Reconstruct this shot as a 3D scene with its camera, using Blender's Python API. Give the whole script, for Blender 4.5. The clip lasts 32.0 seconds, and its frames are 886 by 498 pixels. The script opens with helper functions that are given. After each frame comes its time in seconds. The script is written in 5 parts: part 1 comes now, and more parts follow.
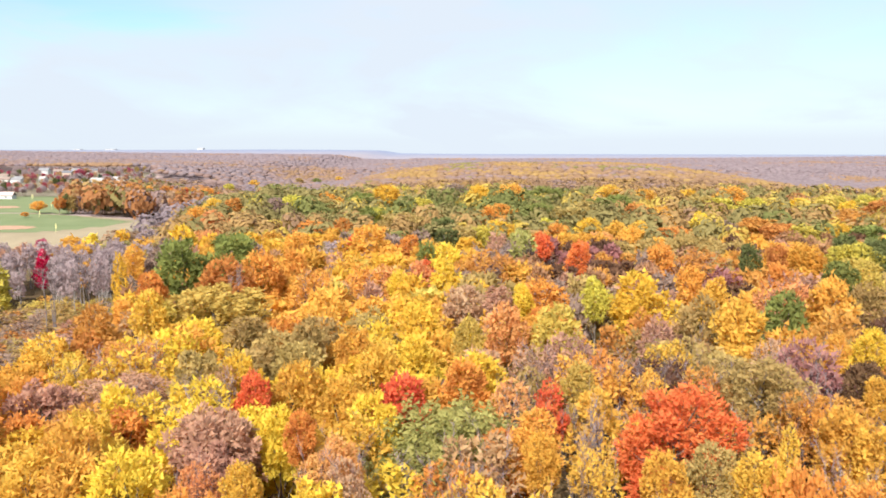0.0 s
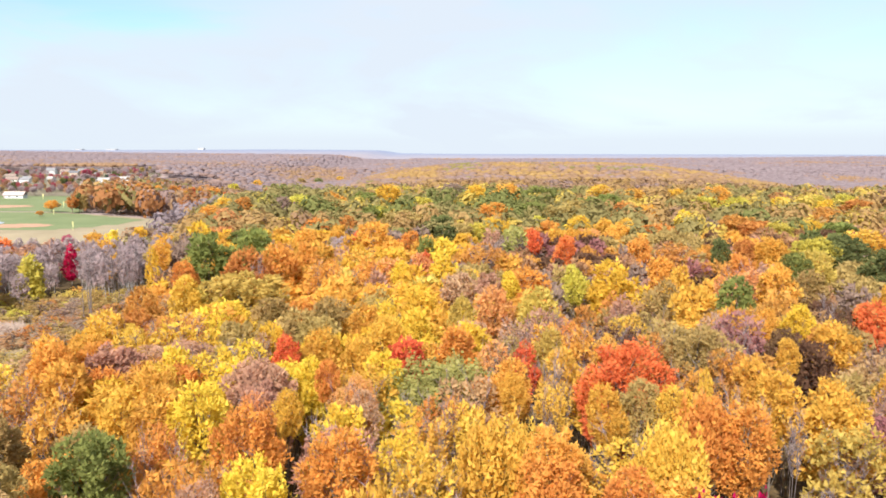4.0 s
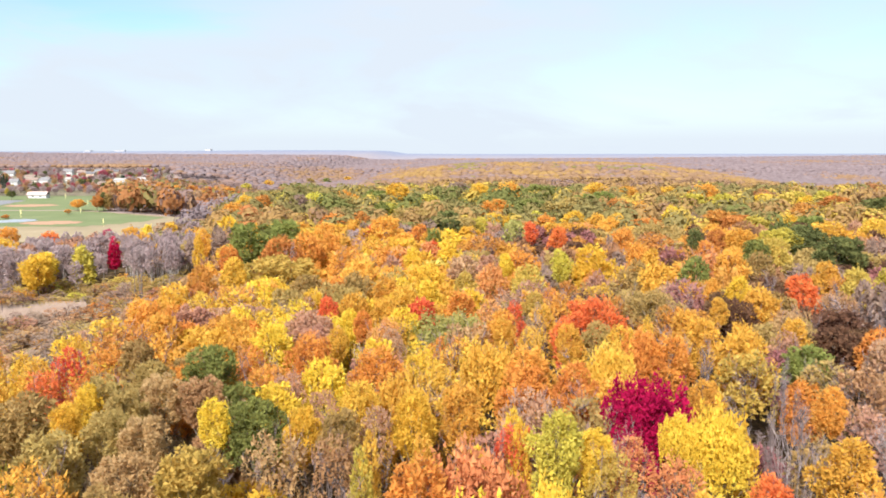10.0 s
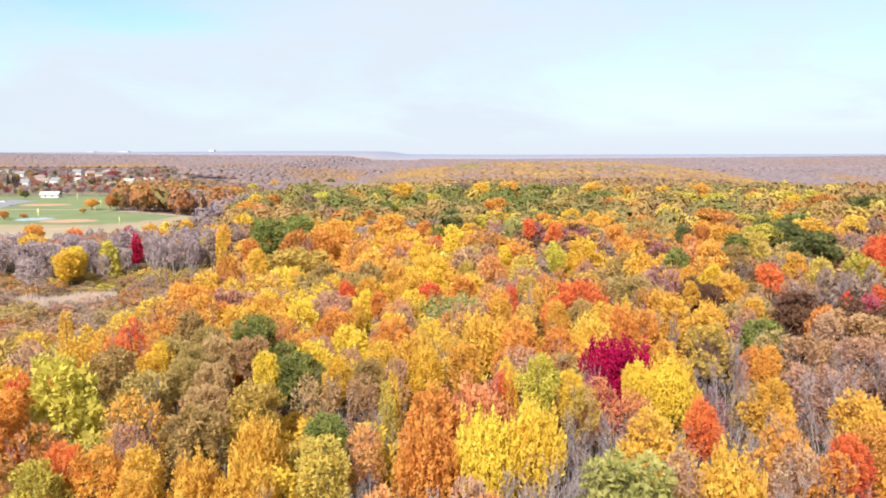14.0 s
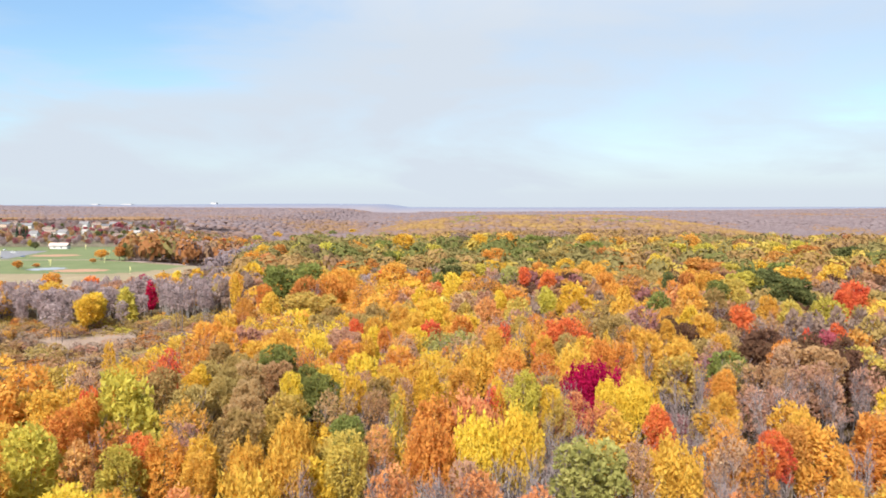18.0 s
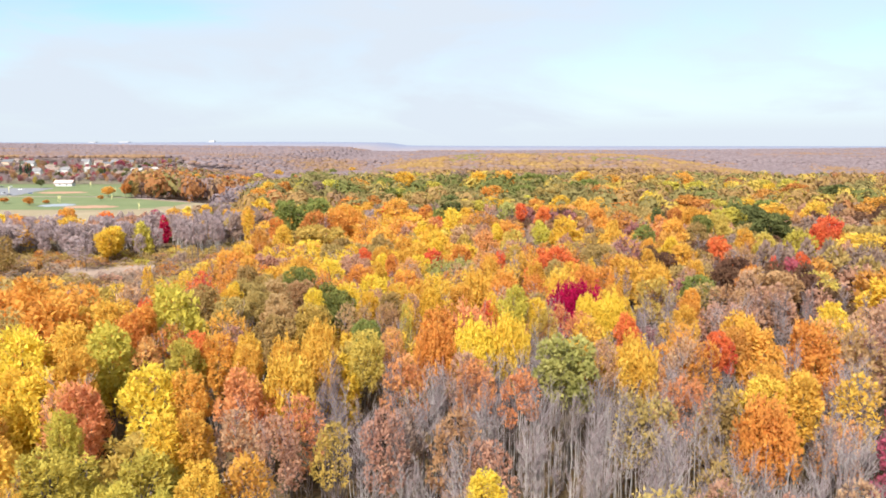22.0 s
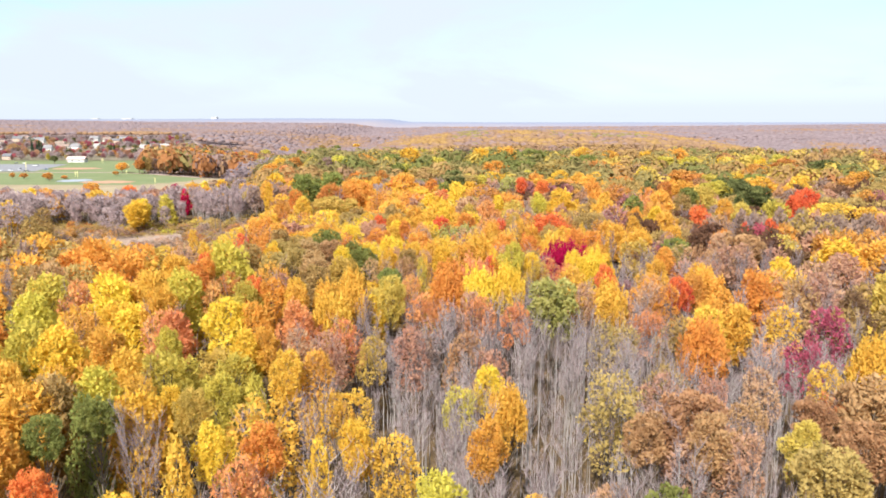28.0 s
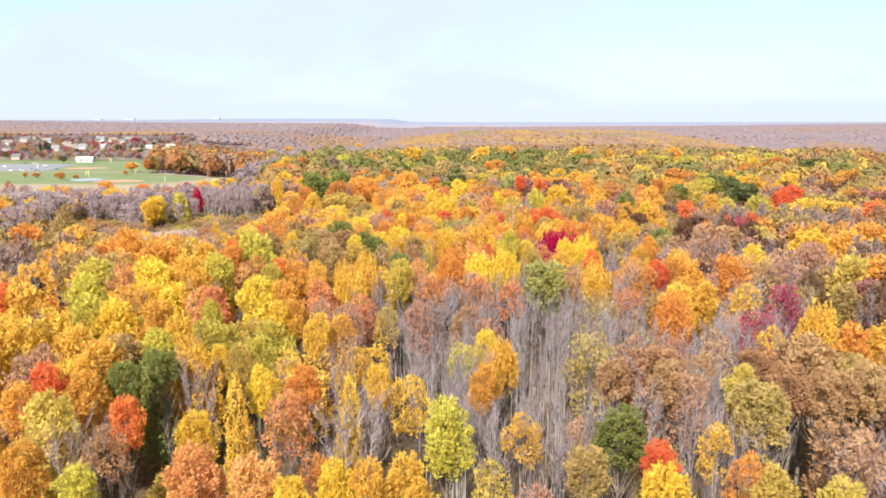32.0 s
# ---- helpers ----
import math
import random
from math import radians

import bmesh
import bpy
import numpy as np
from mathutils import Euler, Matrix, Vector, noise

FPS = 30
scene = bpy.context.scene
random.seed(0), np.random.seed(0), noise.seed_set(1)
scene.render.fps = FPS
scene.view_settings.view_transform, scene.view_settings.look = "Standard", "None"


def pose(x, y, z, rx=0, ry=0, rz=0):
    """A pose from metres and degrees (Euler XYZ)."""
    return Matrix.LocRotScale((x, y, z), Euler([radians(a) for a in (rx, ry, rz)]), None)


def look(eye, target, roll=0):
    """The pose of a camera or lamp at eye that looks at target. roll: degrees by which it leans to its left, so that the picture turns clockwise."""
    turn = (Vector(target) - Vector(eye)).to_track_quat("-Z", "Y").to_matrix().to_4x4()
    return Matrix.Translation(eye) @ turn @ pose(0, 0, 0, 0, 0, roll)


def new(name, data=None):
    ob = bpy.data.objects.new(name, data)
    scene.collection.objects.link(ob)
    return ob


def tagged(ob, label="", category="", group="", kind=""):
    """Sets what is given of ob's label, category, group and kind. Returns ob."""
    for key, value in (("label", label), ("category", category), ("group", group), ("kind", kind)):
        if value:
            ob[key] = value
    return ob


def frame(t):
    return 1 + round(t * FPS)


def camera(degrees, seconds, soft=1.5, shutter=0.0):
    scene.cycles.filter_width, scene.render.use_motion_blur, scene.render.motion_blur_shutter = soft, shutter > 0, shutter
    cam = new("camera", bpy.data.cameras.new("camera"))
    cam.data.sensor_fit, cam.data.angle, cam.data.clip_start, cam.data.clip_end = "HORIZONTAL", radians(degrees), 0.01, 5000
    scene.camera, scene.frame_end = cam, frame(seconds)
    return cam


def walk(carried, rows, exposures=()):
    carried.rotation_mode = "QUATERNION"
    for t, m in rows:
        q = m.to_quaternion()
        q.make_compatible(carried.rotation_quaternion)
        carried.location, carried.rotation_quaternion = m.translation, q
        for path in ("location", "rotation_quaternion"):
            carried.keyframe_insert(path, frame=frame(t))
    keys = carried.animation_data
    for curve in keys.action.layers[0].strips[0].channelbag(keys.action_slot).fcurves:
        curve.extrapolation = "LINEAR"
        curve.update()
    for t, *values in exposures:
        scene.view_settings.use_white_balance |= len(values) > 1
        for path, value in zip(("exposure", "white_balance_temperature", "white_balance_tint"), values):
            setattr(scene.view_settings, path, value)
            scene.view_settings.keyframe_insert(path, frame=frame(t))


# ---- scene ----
cam = camera(62.52, 32.0, soft=1.8)
walk(cam, [
    (0, pose(0.00, 0.00, 44.98, 82.67, 0, -0.00) @ pose(0, 0, 0, 0, 0, 0.11)),
    (1, pose(0.20, -5.21, 45.15, 82.63, 0, 0.01) @ pose(0, 0, 0, 0, 0, 0.11)),
    (2, pose(0.40, -10.41, 45.31, 82.64, 0, -0.01) @ pose(0, 0, 0, 0, 0, 0.09)),
    (3, pose(0.54, -15.64, 45.50, 82.65, 0, -0.02) @ pose(0, 0, 0, 0, 0, 0.11)),
    (6, pose(0.53, -31.46, 46.17, 82.66, 0, 0.06) @ pose(0, 0, 0, 0, 0, 0.06)),
    (7, pose(0.50, -36.54, 46.15, 82.66, 0, 0.16) @ pose(0, 0, 0, 0, 0, 0.00)),
    (8, pose(0.46, -41.54, 46.02, 82.70, 0, 0.23) @ pose(0, 0, 0, 0, 0, -0.03)),
    (9, pose(0.38, -46.48, 45.92, 82.66, 0, 0.30) @ pose(0, 0, 0, 0, 0, -0.04)),
    (10, pose(0.22, -51.38, 45.90, 82.67, 0, 0.39) @ pose(0, 0, 0, 0, 0, -0.07)),
    (11, pose(0.01, -56.22, 45.92, 82.69, 0, 0.45) @ pose(0, 0, 0, 0, 0, -0.10)),
    (12, pose(-0.15, -60.94, 45.91, 82.68, 0, 0.43) @ pose(0, 0, 0, 0, 0, -0.09)),
    (13, pose(-0.22, -65.53, 45.88, 82.70, 0, 0.51) @ pose(0, 0, 0, 0, 0, -0.09)),
    (14, pose(-0.24, -70.00, 45.83, 82.72, 0, 0.55) @ pose(0, 0, 0, 0, 0, -0.10)),
    (14.5, pose(-0.24, -72.20, 45.79, 82.73, 0, 0.57) @ pose(0, 0, 0, 0, 0, -0.10)),
    (16.5, pose(-0.13, -80.74, 45.57, 84.51, 0, 0.55) @ pose(0, 0, 0, 0, 0, -0.08)),
    (17, pose(-0.12, -82.88, 45.52, 86.38, 0, 0.54) @ pose(0, 0, 0, 0, 0, -0.04)),
    (17.5, pose(-0.13, -85.08, 45.48, 87.05, 0, 0.52) @ pose(0, 0, 0, 0, 0, -0.06)),
    (18, pose(-0.16, -87.31, 45.45, 86.83, 0, 0.52) @ pose(0, 0, 0, 0, 0, -0.07)),
    (18.5, pose(-0.21, -89.53, 45.42, 84.58, 0, 0.50) @ pose(0, 0, 0, 0, 0, -0.09)),
    (19, pose(-0.26, -91.69, 45.40, 83.87, 0, 0.49) @ pose(0, 0, 0, 0, 0, -0.06)),
    (19.5, pose(-0.34, -93.78, 45.40, 83.88, 0, 0.45) @ pose(0, 0, 0, 0, 0, -0.03)),
    (20, pose(-0.43, -95.81, 45.40, 83.67, 0, 0.46) @ pose(0, 0, 0, 0, 0, -0.04)),
    (20.5, pose(-0.52, -97.81, 45.40, 83.24, 0, 0.45) @ pose(0, 0, 0, 0, 0, -0.04)),
    (21, pose(-0.58, -99.78, 45.38, 82.83, 0, 0.45) @ pose(0, 0, 0, 0, 0, -0.03)),
    (21.5, pose(-0.60, -101.71, 45.34, 82.46, 0, 0.44) @ pose(0, 0, 0, 0, 0, 0.03)),
    (22, pose(-0.60, -103.61, 45.27, 82.05, 0, 0.44) @ pose(0, 0, 0, 0, 0, 0.05)),
    (22.5, pose(-0.59, -105.48, 45.20, 81.65, 0, 0.46) @ pose(0, 0, 0, 0, 0, 0.06)),
    (23, pose(-0.61, -107.37, 45.17, 81.25, 0, 0.47) @ pose(0, 0, 0, 0, 0, 0.08)),
    (23.5, pose(-0.67, -109.26, 45.17, 80.86, 0, 0.45) @ pose(0, 0, 0, 0, 0, 0.12)),
    (24, pose(-0.76, -111.15, 45.20, 80.57, 0, 0.45) @ pose(0, 0, 0, 0, 0, 0.12)),
    (24.5, pose(-0.87, -113.04, 45.26, 80.31, 0, 0.43) @ pose(0, 0, 0, 0, 0, 0.11)),
    (25, pose(-0.99, -114.93, 45.32, 80.21, 0, 0.43) @ pose(0, 0, 0, 0, 0, 0.12)),
    (25.5, pose(-1.12, -116.82, 45.38, 80.23, 0, 0.44) @ pose(0, 0, 0, 0, 0, 0.08)),
    (27.5, pose(-1.67, -124.37, 45.59, 80.23, 0, 0.59) @ pose(0, 0, 0, 0, 0, 0.03)),
    (28, pose(-1.81, -126.26, 45.63, 80.24, 0, 0.61) @ pose(0, 0, 0, 0, 0, 0.00)),
    (29, pose(-2.03, -130.07, 45.70, 80.25, 0, 0.63) @ pose(0, 0, 0, 0, 0, -0.03)),
    (30, pose(-2.11, -133.95, 45.70, 80.24, 0, 0.64) @ pose(0, 0, 0, 0, 0, -0.04)),
    (31, pose(-2.12, -137.87, 45.67, 80.25, 0, 0.67) @ pose(0, 0, 0, 0, 0, -0.06)),
    (32, pose(-2.12, -141.79, 45.64, 80.25, 0, 0.72) @ pose(0, 0, 0, 0, 0, -0.08)),
], exposures=[(0.0, 1.24), (14.0, 1.22), (17.0, 1.03), (19.5, 1.09), (23.0, 1.22), (26.0, 1.31), (32.0, 1.31)])

# ---- sky and sun ----
SUN_DIR = Vector((-0.24, -0.70, 0.67)).normalized()
world = bpy.data.worlds.new("sky")
scene.world = world
world.use_nodes = True
wn, wl = world.node_tree.nodes, world.node_tree.links
wn.clear()
w_out = wn.new("ShaderNodeOutputWorld")
w_bg = wn.new("ShaderNodeBackground")
w_bg.inputs["Strength"].default_value = 0.07
w_sky = wn.new("ShaderNodeTexSky")
w_sky.sky_type = "NISHITA"
w_sky.sun_disc = False
w_sky.sun_elevation = math.asin(SUN_DIR.z)
w_sky.sun_rotation = math.atan2(SUN_DIR.x, SUN_DIR.y)
w_sky.air_density, w_sky.dust_density, w_sky.ozone_density = 1.0, 0.6, 1.4
w_tc = wn.new("ShaderNodeTexCoord")
w_map = wn.new("ShaderNodeMapping")
w_map.inputs["Scale"].default_value = (1.0, 1.0, 3.6)
w_map.inputs["Location"].default_value = (0.35, 0.0, 0.18)
wl.new(w_tc.outputs["Generated"], w_map.inputs["Vector"])
w_n = wn.new("ShaderNodeTexNoise")
w_n.inputs["Scale"].default_value, w_n.inputs["Detail"].default_value, w_n.inputs["Roughness"].default_value = 2.1, 7.0, 0.55
w_n.inputs["Distortion"].default_value = 0.35
wl.new(w_map.outputs[0], w_n.inputs["Vector"])
w_r = wn.new("ShaderNodeValToRGB")
w_r.color_ramp.elements[0].position, w_r.color_ramp.elements[1].position = 0.30, 0.56
w_r.color_ramp.elements[0].color = (0.54, 0.54, 0.54, 1)
w_r.color_ramp.elements[1].color = (0.98, 0.98, 0.98, 1)
wl.new(w_n.outputs["Fac"], w_r.inputs["Fac"])
w_mix = wn.new("ShaderNodeMixRGB")
w_mix.inputs[2].default_value = (4.74, 5.24, 5.88, 1)
w_sep = wn.new("ShaderNodeSeparateXYZ")
wl.new(w_tc.outputs["Generated"], w_sep.inputs[0])
w_low = wn.new("ShaderNodeMapRange")
w_low.inputs["From Min"].default_value, w_low.inputs["From Max"].default_value = 0.02, 0.16
w_low.inputs["To Min"].default_value, w_low.inputs["To Max"].default_value = 0.96, 0.0
wl.new(w_sep.outputs["Z"], w_low.inputs["Value"])
w_max = wn.new("ShaderNodeMath")
w_max.operation = "MAXIMUM"
wl.new(w_r.outputs["Color"], w_max.inputs[0])
wl.new(w_low.outputs[0], w_max.inputs[1])


def clear_gap(where, inner, outer):
    """A gap of clear sky in the thin cloud, ragged at its rim, round a direction."""
    d = wn.new("ShaderNodeVectorMath")
    d.operation = "DISTANCE"
    stretch = wn.new("ShaderNodeVectorMath")
    stretch.operation = "MULTIPLY"
    stretch.inputs[1].default_value = (1.0, 1.0, 2.6)
    wl.new(w_tc.outputs["Generated"], stretch.inputs[0])
    wl.new(stretch.outputs[0], d.inputs[0])
    d.inputs[1].default_value = (where[0], where[1], where[2] * 2.6)
    ragged = wn.new("ShaderNodeMath")
    ragged.operation = "MULTIPLY_ADD"
    ragged.inputs[1].default_value = -0.9
    wl.new(w_n.outputs["Fac"], ragged.inputs[0])
    wl.new(d.outputs["Value"], ragged.inputs[2])
    rim = wn.new("ShaderNodeMapRange")
    rim.interpolation_type = "SMOOTHSTEP"
    rim.inputs["From Min"].default_value, rim.inputs["From Max"].default_value = inner - 0.45, outer - 0.45
    rim.inputs["To Min"].default_value, rim.inputs["To Max"].default_value = 0.10, 1.0
    wl.new(ragged.outputs[0], rim.inputs["Value"])
    return rim.outputs[0]


cover = w_max.outputs[0]
for gap in (((-0.44, 0.86, 0.265), 0.14, 0.36), ((0.50, 0.85, 0.145), 0.0, 0.20)):
    thin = wn.new("ShaderNodeMath")
    thin.operation = "MULTIPLY"
    wl.new(cover, thin.inputs[0])
    wl.new(clear_gap(*gap), thin.inputs[1])
    cover = thin.outputs[0]
wl.new(cover, w_mix.inputs[0])

w_clear = wn.new("ShaderNodeMixRGB")
w_clear.blend_type = "MULTIPLY"
w_clear.inputs[0].default_value = 1.0
w_clear.inputs[2].default_value = (1.02, 1.22, 1.30, 1)
wl.new(w_sky.outputs["Color"], w_clear.inputs[1])
wl.new(w_clear.outputs[0], w_mix.inputs[1])
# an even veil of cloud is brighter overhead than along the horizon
# this lift of the mostly unseen upper sky is added to soften shade
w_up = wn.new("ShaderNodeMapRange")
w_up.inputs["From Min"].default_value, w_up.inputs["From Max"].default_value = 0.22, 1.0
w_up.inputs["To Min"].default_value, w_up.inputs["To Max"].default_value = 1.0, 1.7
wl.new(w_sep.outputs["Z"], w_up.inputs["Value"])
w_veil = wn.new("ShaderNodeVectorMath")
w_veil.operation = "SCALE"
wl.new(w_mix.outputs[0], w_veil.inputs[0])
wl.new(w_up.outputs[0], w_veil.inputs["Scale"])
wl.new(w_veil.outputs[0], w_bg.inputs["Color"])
wl.new(w_bg.outputs[0], w_out.inputs["Surface"])

sun_data = bpy.data.lights.new("sun", "SUN")
sun_data.energy, sun_data.angle, sun_data.color = 5.0, radians(0.6), (1.0, 0.95, 0.86)
sun = new("sun", sun_data)
sun.matrix_world = look(SUN_DIR * 100, (0, 0, 0))

# ---- materials ----
def base_material(name, rough=0.8, spec=0.2):
    m = bpy.data.materials.new(name)
    m.use_nodes = True
    n, l = m.node_tree.nodes, m.node_tree.links
    b = n["Principled BSDF"]
    b.inputs["Roughness"].default_value = rough
    b.inputs["Specular IOR Level"].default_value = spec
    return m, n, l, b


def ramp_node(n, stops):
    r = n.new("ShaderNodeValToRGB")
    e = r.color_ramp.elements
    e[0].position, e[0].color = stops[0][0], (*stops[0][1], 1)
    e[1].position, e[1].color = stops[-1][0], (*stops[-1][1], 1)
    for p, c in stops[1:-1]:
        k = e.new(p)
        k.color = (*c, 1)
    return r


def noise_node(n, l, vector, scale, detail=4.0, rough=0.6):
    t = n.new("ShaderNodeTexNoise")
    t.inputs["Scale"].default_value, t.inputs["Detail"].default_value, t.inputs["Roughness"].default_value = scale, detail, rough
    l.new(vector, t.inputs["Vector"])
    return t.outputs["Fac"]


def surface(name, a, b, scale=1.0, fine=14.0, rough=0.85, bump=0.3, spec=0.2, dist=0.05):
    """A matt surface that wanders between two colours at two scales, with fine relief."""
    m, n, l, s = base_material(name, rough, spec)
    g = n.new("ShaderNodeNewGeometry")
    big, small = noise_node(n, l, g.outputs["Position"], scale, 5), noise_node(n, l, g.outputs["Position"], fine, 3)
    mix = n.new("ShaderNodeMath")
    mix.operation = "MULTIPLY_ADD"
    mix.inputs[1].default_value = 0.35
    l.new(small, mix.inputs[0])
    k = n.new("ShaderNodeMath")
    k.operation = "MULTIPLY"
    k.inputs[1].default_value = 0.65
    l.new(big, k.inputs[0])
    l.new(k.outputs[0], mix.inputs[2])
    r = ramp_node(n, [(0.32, a), (0.68, b)])
    l.new(mix.outputs[0], r.inputs["Fac"])
    l.new(r.outputs["Color"], s.inputs["Base Color"])
    if bump:
        bp = n.new("ShaderNodeBump")
        bp.inputs["Strength"].default_value, bp.inputs["Distance"].default_value = bump, dist
        l.new(small, bp.inputs["Height"])
        l.new(bp.outputs[0], s.inputs["Normal"])
    return m


def leaf_material(name, dark, mid, light):
    """Autumn leaves: every leaf its own tone, sprays of a crown warmer or paler than others, light shining through."""
    m = bpy.data.materials.new(name)
    m.use_nodes = True
    n, l = m.node_tree.nodes, m.node_tree.links
    n.clear()
    out, dif, tra, mix = (n.new("ShaderNode" + k) for k in ("OutputMaterial", "BsdfDiffuse", "BsdfTranslucent", "MixShader"))
    g, o, tc = n.new("ShaderNodeNewGeometry"), n.new("ShaderNodeObjectInfo"), n.new("ShaderNodeTexCoord")
    sway = n.new("ShaderNodeVectorMath")
    sway.operation = "MULTIPLY_ADD"
    sway.inputs[1].default_value = (1, 1, 1)
    l.new(tc.outputs["Object"], sway.inputs[0])
    shift = n.new("ShaderNodeCombineXYZ")
    far = n.new("ShaderNodeMath")
    far.operation = "MULTIPLY"
    far.inputs[1].default_value = 90
    l.new(o.outputs["Random"], far.inputs[0])
    l.new(far.outputs[0], shift.inputs[0])
    l.new(shift.outputs[0], sway.inputs[2])
    spray = noise_node(n, l, sway.outputs[0], 0.32, 3, 0.6)
    # tone = 0.55 spray + 0.30 leaf + 0.3 tree
    a = n.new("ShaderNodeMath")
    a.operation = "MULTIPLY_ADD"
    a.inputs[1].default_value = 0.26
    l.new(g.outputs["Random Per Island"], a.inputs[0])
    b = n.new("ShaderNodeMath")
    b.operation = "MULTIPLY_ADD"
    b.inputs[1].default_value = 0.30
    l.new(o.outputs["Random"], b.inputs[0])
    c = n.new("ShaderNodeMath")
    c.operation = "MULTIPLY_ADD"
    c.inputs[1].default_value, c.inputs[2].default_value = 1.5, -0.62
    l.new(spray, c.inputs[0])
    l.new(c.outputs[0], b.inputs[2])
    l.new(b.outputs[0], a.inputs[2])
    r = ramp_node(n, [(0.05, dark), (0.5, mid), (0.95, light)])
    l.new(a.outputs[0], r.inputs["Fac"])
    # every tree leans a little to its own hue
    lean = n.new("ShaderNodeMath")
    lean.operation = "MULTIPLY_ADD"
    lean.inputs[1].default_value, lean.inputs[2].default_value = 0.022, 0.4855
    l.new(o.outputs["Random"], lean.inputs[0])
    hsv = n.new("ShaderNodeHueSaturation")
    hsv.inputs["Saturation"].default_value, hsv.inputs["Value"].default_value = 1.0, 0.945
    l.new(lean.outputs[0], hsv.inputs["Hue"])
    l.new(r.outputs["Color"], hsv.inputs["Color"])
    l.new(hsv.outputs["Color"], dif.inputs["Color"])
    l.new(hsv.outputs["Color"], tra.inputs["Color"])
    mix.inputs[0].default_value = 0.54
    l.new(dif.outputs[0], mix.inputs[1])
    l.new(tra.outputs[0], mix.inputs[2])
    l.new(mix.outputs[0], out.inputs["Surface"])
    return m


LEAF = {
    "ye": leaf_material("yellow_leaves", (0.58, 0.39, 0.052), (0.75, 0.53, 0.075), (0.84, 0.66, 0.125)),
    "gd": leaf_material("golden_leaves", (0.52, 0.30, 0.058), (0.71, 0.45, 0.082), (0.80, 0.58, 0.13)),
    "or": leaf_material("orange_leaves", (0.52, 0.235, 0.058), (0.72, 0.375, 0.082), (0.80, 0.51, 0.13)),
    "ru": leaf_material("rust_leaves", (0.40, 0.18, 0.052), (0.60, 0.305, 0.08), (0.70, 0.415, 0.12)),
    "rd": leaf_material("red_leaves", (0.52, 0.105, 0.05), (0.72, 0.205, 0.072), (0.78, 0.33, 0.11)),
    "cr": leaf_material("crimson_leaves", (0.28, 0.008, 0.04), (0.46, 0.014, 0.06), (0.58, 0.04, 0.1)),
    "mg": leaf_material("wine_leaves", (0.3, 0.065, 0.09), (0.46, 0.11, 0.145), (0.58, 0.2, 0.22)),
    "pu": leaf_material("dusky_purple_leaves", (0.26, 0.11, 0.11), (0.38, 0.175, 0.165), (0.48, 0.27, 0.24)),
    "pk": leaf_material("dusty_pink_leaves", (0.36, 0.205, 0.145), (0.52, 0.315, 0.2), (0.62, 0.425, 0.27)),
    "sa": leaf_material("salmon_leaves", (0.54, 0.245, 0.1), (0.7, 0.36, 0.14), (0.78, 0.48, 0.18)),
    "br": leaf_material("tan_leaves", (0.33, 0.195, 0.095), (0.485, 0.305, 0.15), (0.6, 0.42, 0.235)),
    "ol": leaf_material("olive_leaves", (0.28, 0.205, 0.068), (0.45, 0.325, 0.125), (0.6, 0.43, 0.16)),
    "oy": leaf_material("olive_yellow_leaves", (0.41, 0.315, 0.075), (0.61, 0.465, 0.12), (0.74, 0.58, 0.155)),
    "gr": leaf_material("green_leaves", (0.14, 0.155, 0.05), (0.235, 0.255, 0.075), (0.36, 0.37, 0.11)),
    "dg": leaf_material("dark_green_leaves", (0.095, 0.11, 0.046), (0.165, 0.18, 0.066), (0.26, 0.265, 0.095)),
    "yg": leaf_material("lime_yellow_leaves", (0.4, 0.355, 0.075), (0.58, 0.495, 0.095), (0.74, 0.62, 0.135)),
    "pg": leaf_material("pale_green_leaves", (0.27, 0.275, 0.085), (0.43, 0.415, 0.135), (0.6, 0.55, 0.22)),
    "mv": leaf_material("mauve_leaves", (0.33, 0.255, 0.255), (0.45, 0.355, 0.35), (0.55, 0.445, 0.43)),
    "db": leaf_material("dark_brown_leaves", (0.11, 0.062, 0.042), (0.195, 0.112, 0.064), (0.31, 0.19, 0.1)),
    "ba": leaf_material("withered_leaves", (0.24, 0.165, 0.13), (0.355, 0.26, 0.205), (0.47, 0.36, 0.275)),
}
HUE = {"ye": "bright yellow", "gd": "golden yellow", "or": "orange", "ru": "rusty brown", "rd": "flaming red", "cr": "deep crimson", "mg": "wine red",
       "pu": "dusky purple", "pk": "dusty pink", "sa": "salmon orange", "br": "tan brown", "ol": "olive green", "oy": "olive yellow", "gr": "green", "dg": "dark green",
       "yg": "lime yellow", "pg": "pale green", "mv": "faded mauve", "ba": "withered brown", "db": "dark brown"}
BARK = surface("bark", (0.10, 0.08, 0.065), (0.24, 0.20, 0.165), 0.8, 9.0, 0.95, 0.5, 0.05)
BARE_BARK = surface("bare_grey_bark", (0.16, 0.143, 0.138), (0.37, 0.345, 0.335), 0.35, 6.0, 0.95, 0.3, 0.05)
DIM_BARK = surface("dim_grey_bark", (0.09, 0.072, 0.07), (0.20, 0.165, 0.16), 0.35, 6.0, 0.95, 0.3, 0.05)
PALE_BARK = surface("pale_birch_bark", (0.24, 0.205, 0.195), (0.42, 0.375, 0.36), 0.6, 7.0, 0.9, 0.3, 0.05)
TWIG = surface("grey_twigs", (0.14, 0.108, 0.112), (0.255, 0.20, 0.204), 0.30, 3.0, 0.95, 0.0, 0.0)


# ---- small tools ----
def ss(a, b, v):
    u = min(max((v - a) / (b - a), 0.0), 1.0)
    return u * u * (3 - 2 * u)


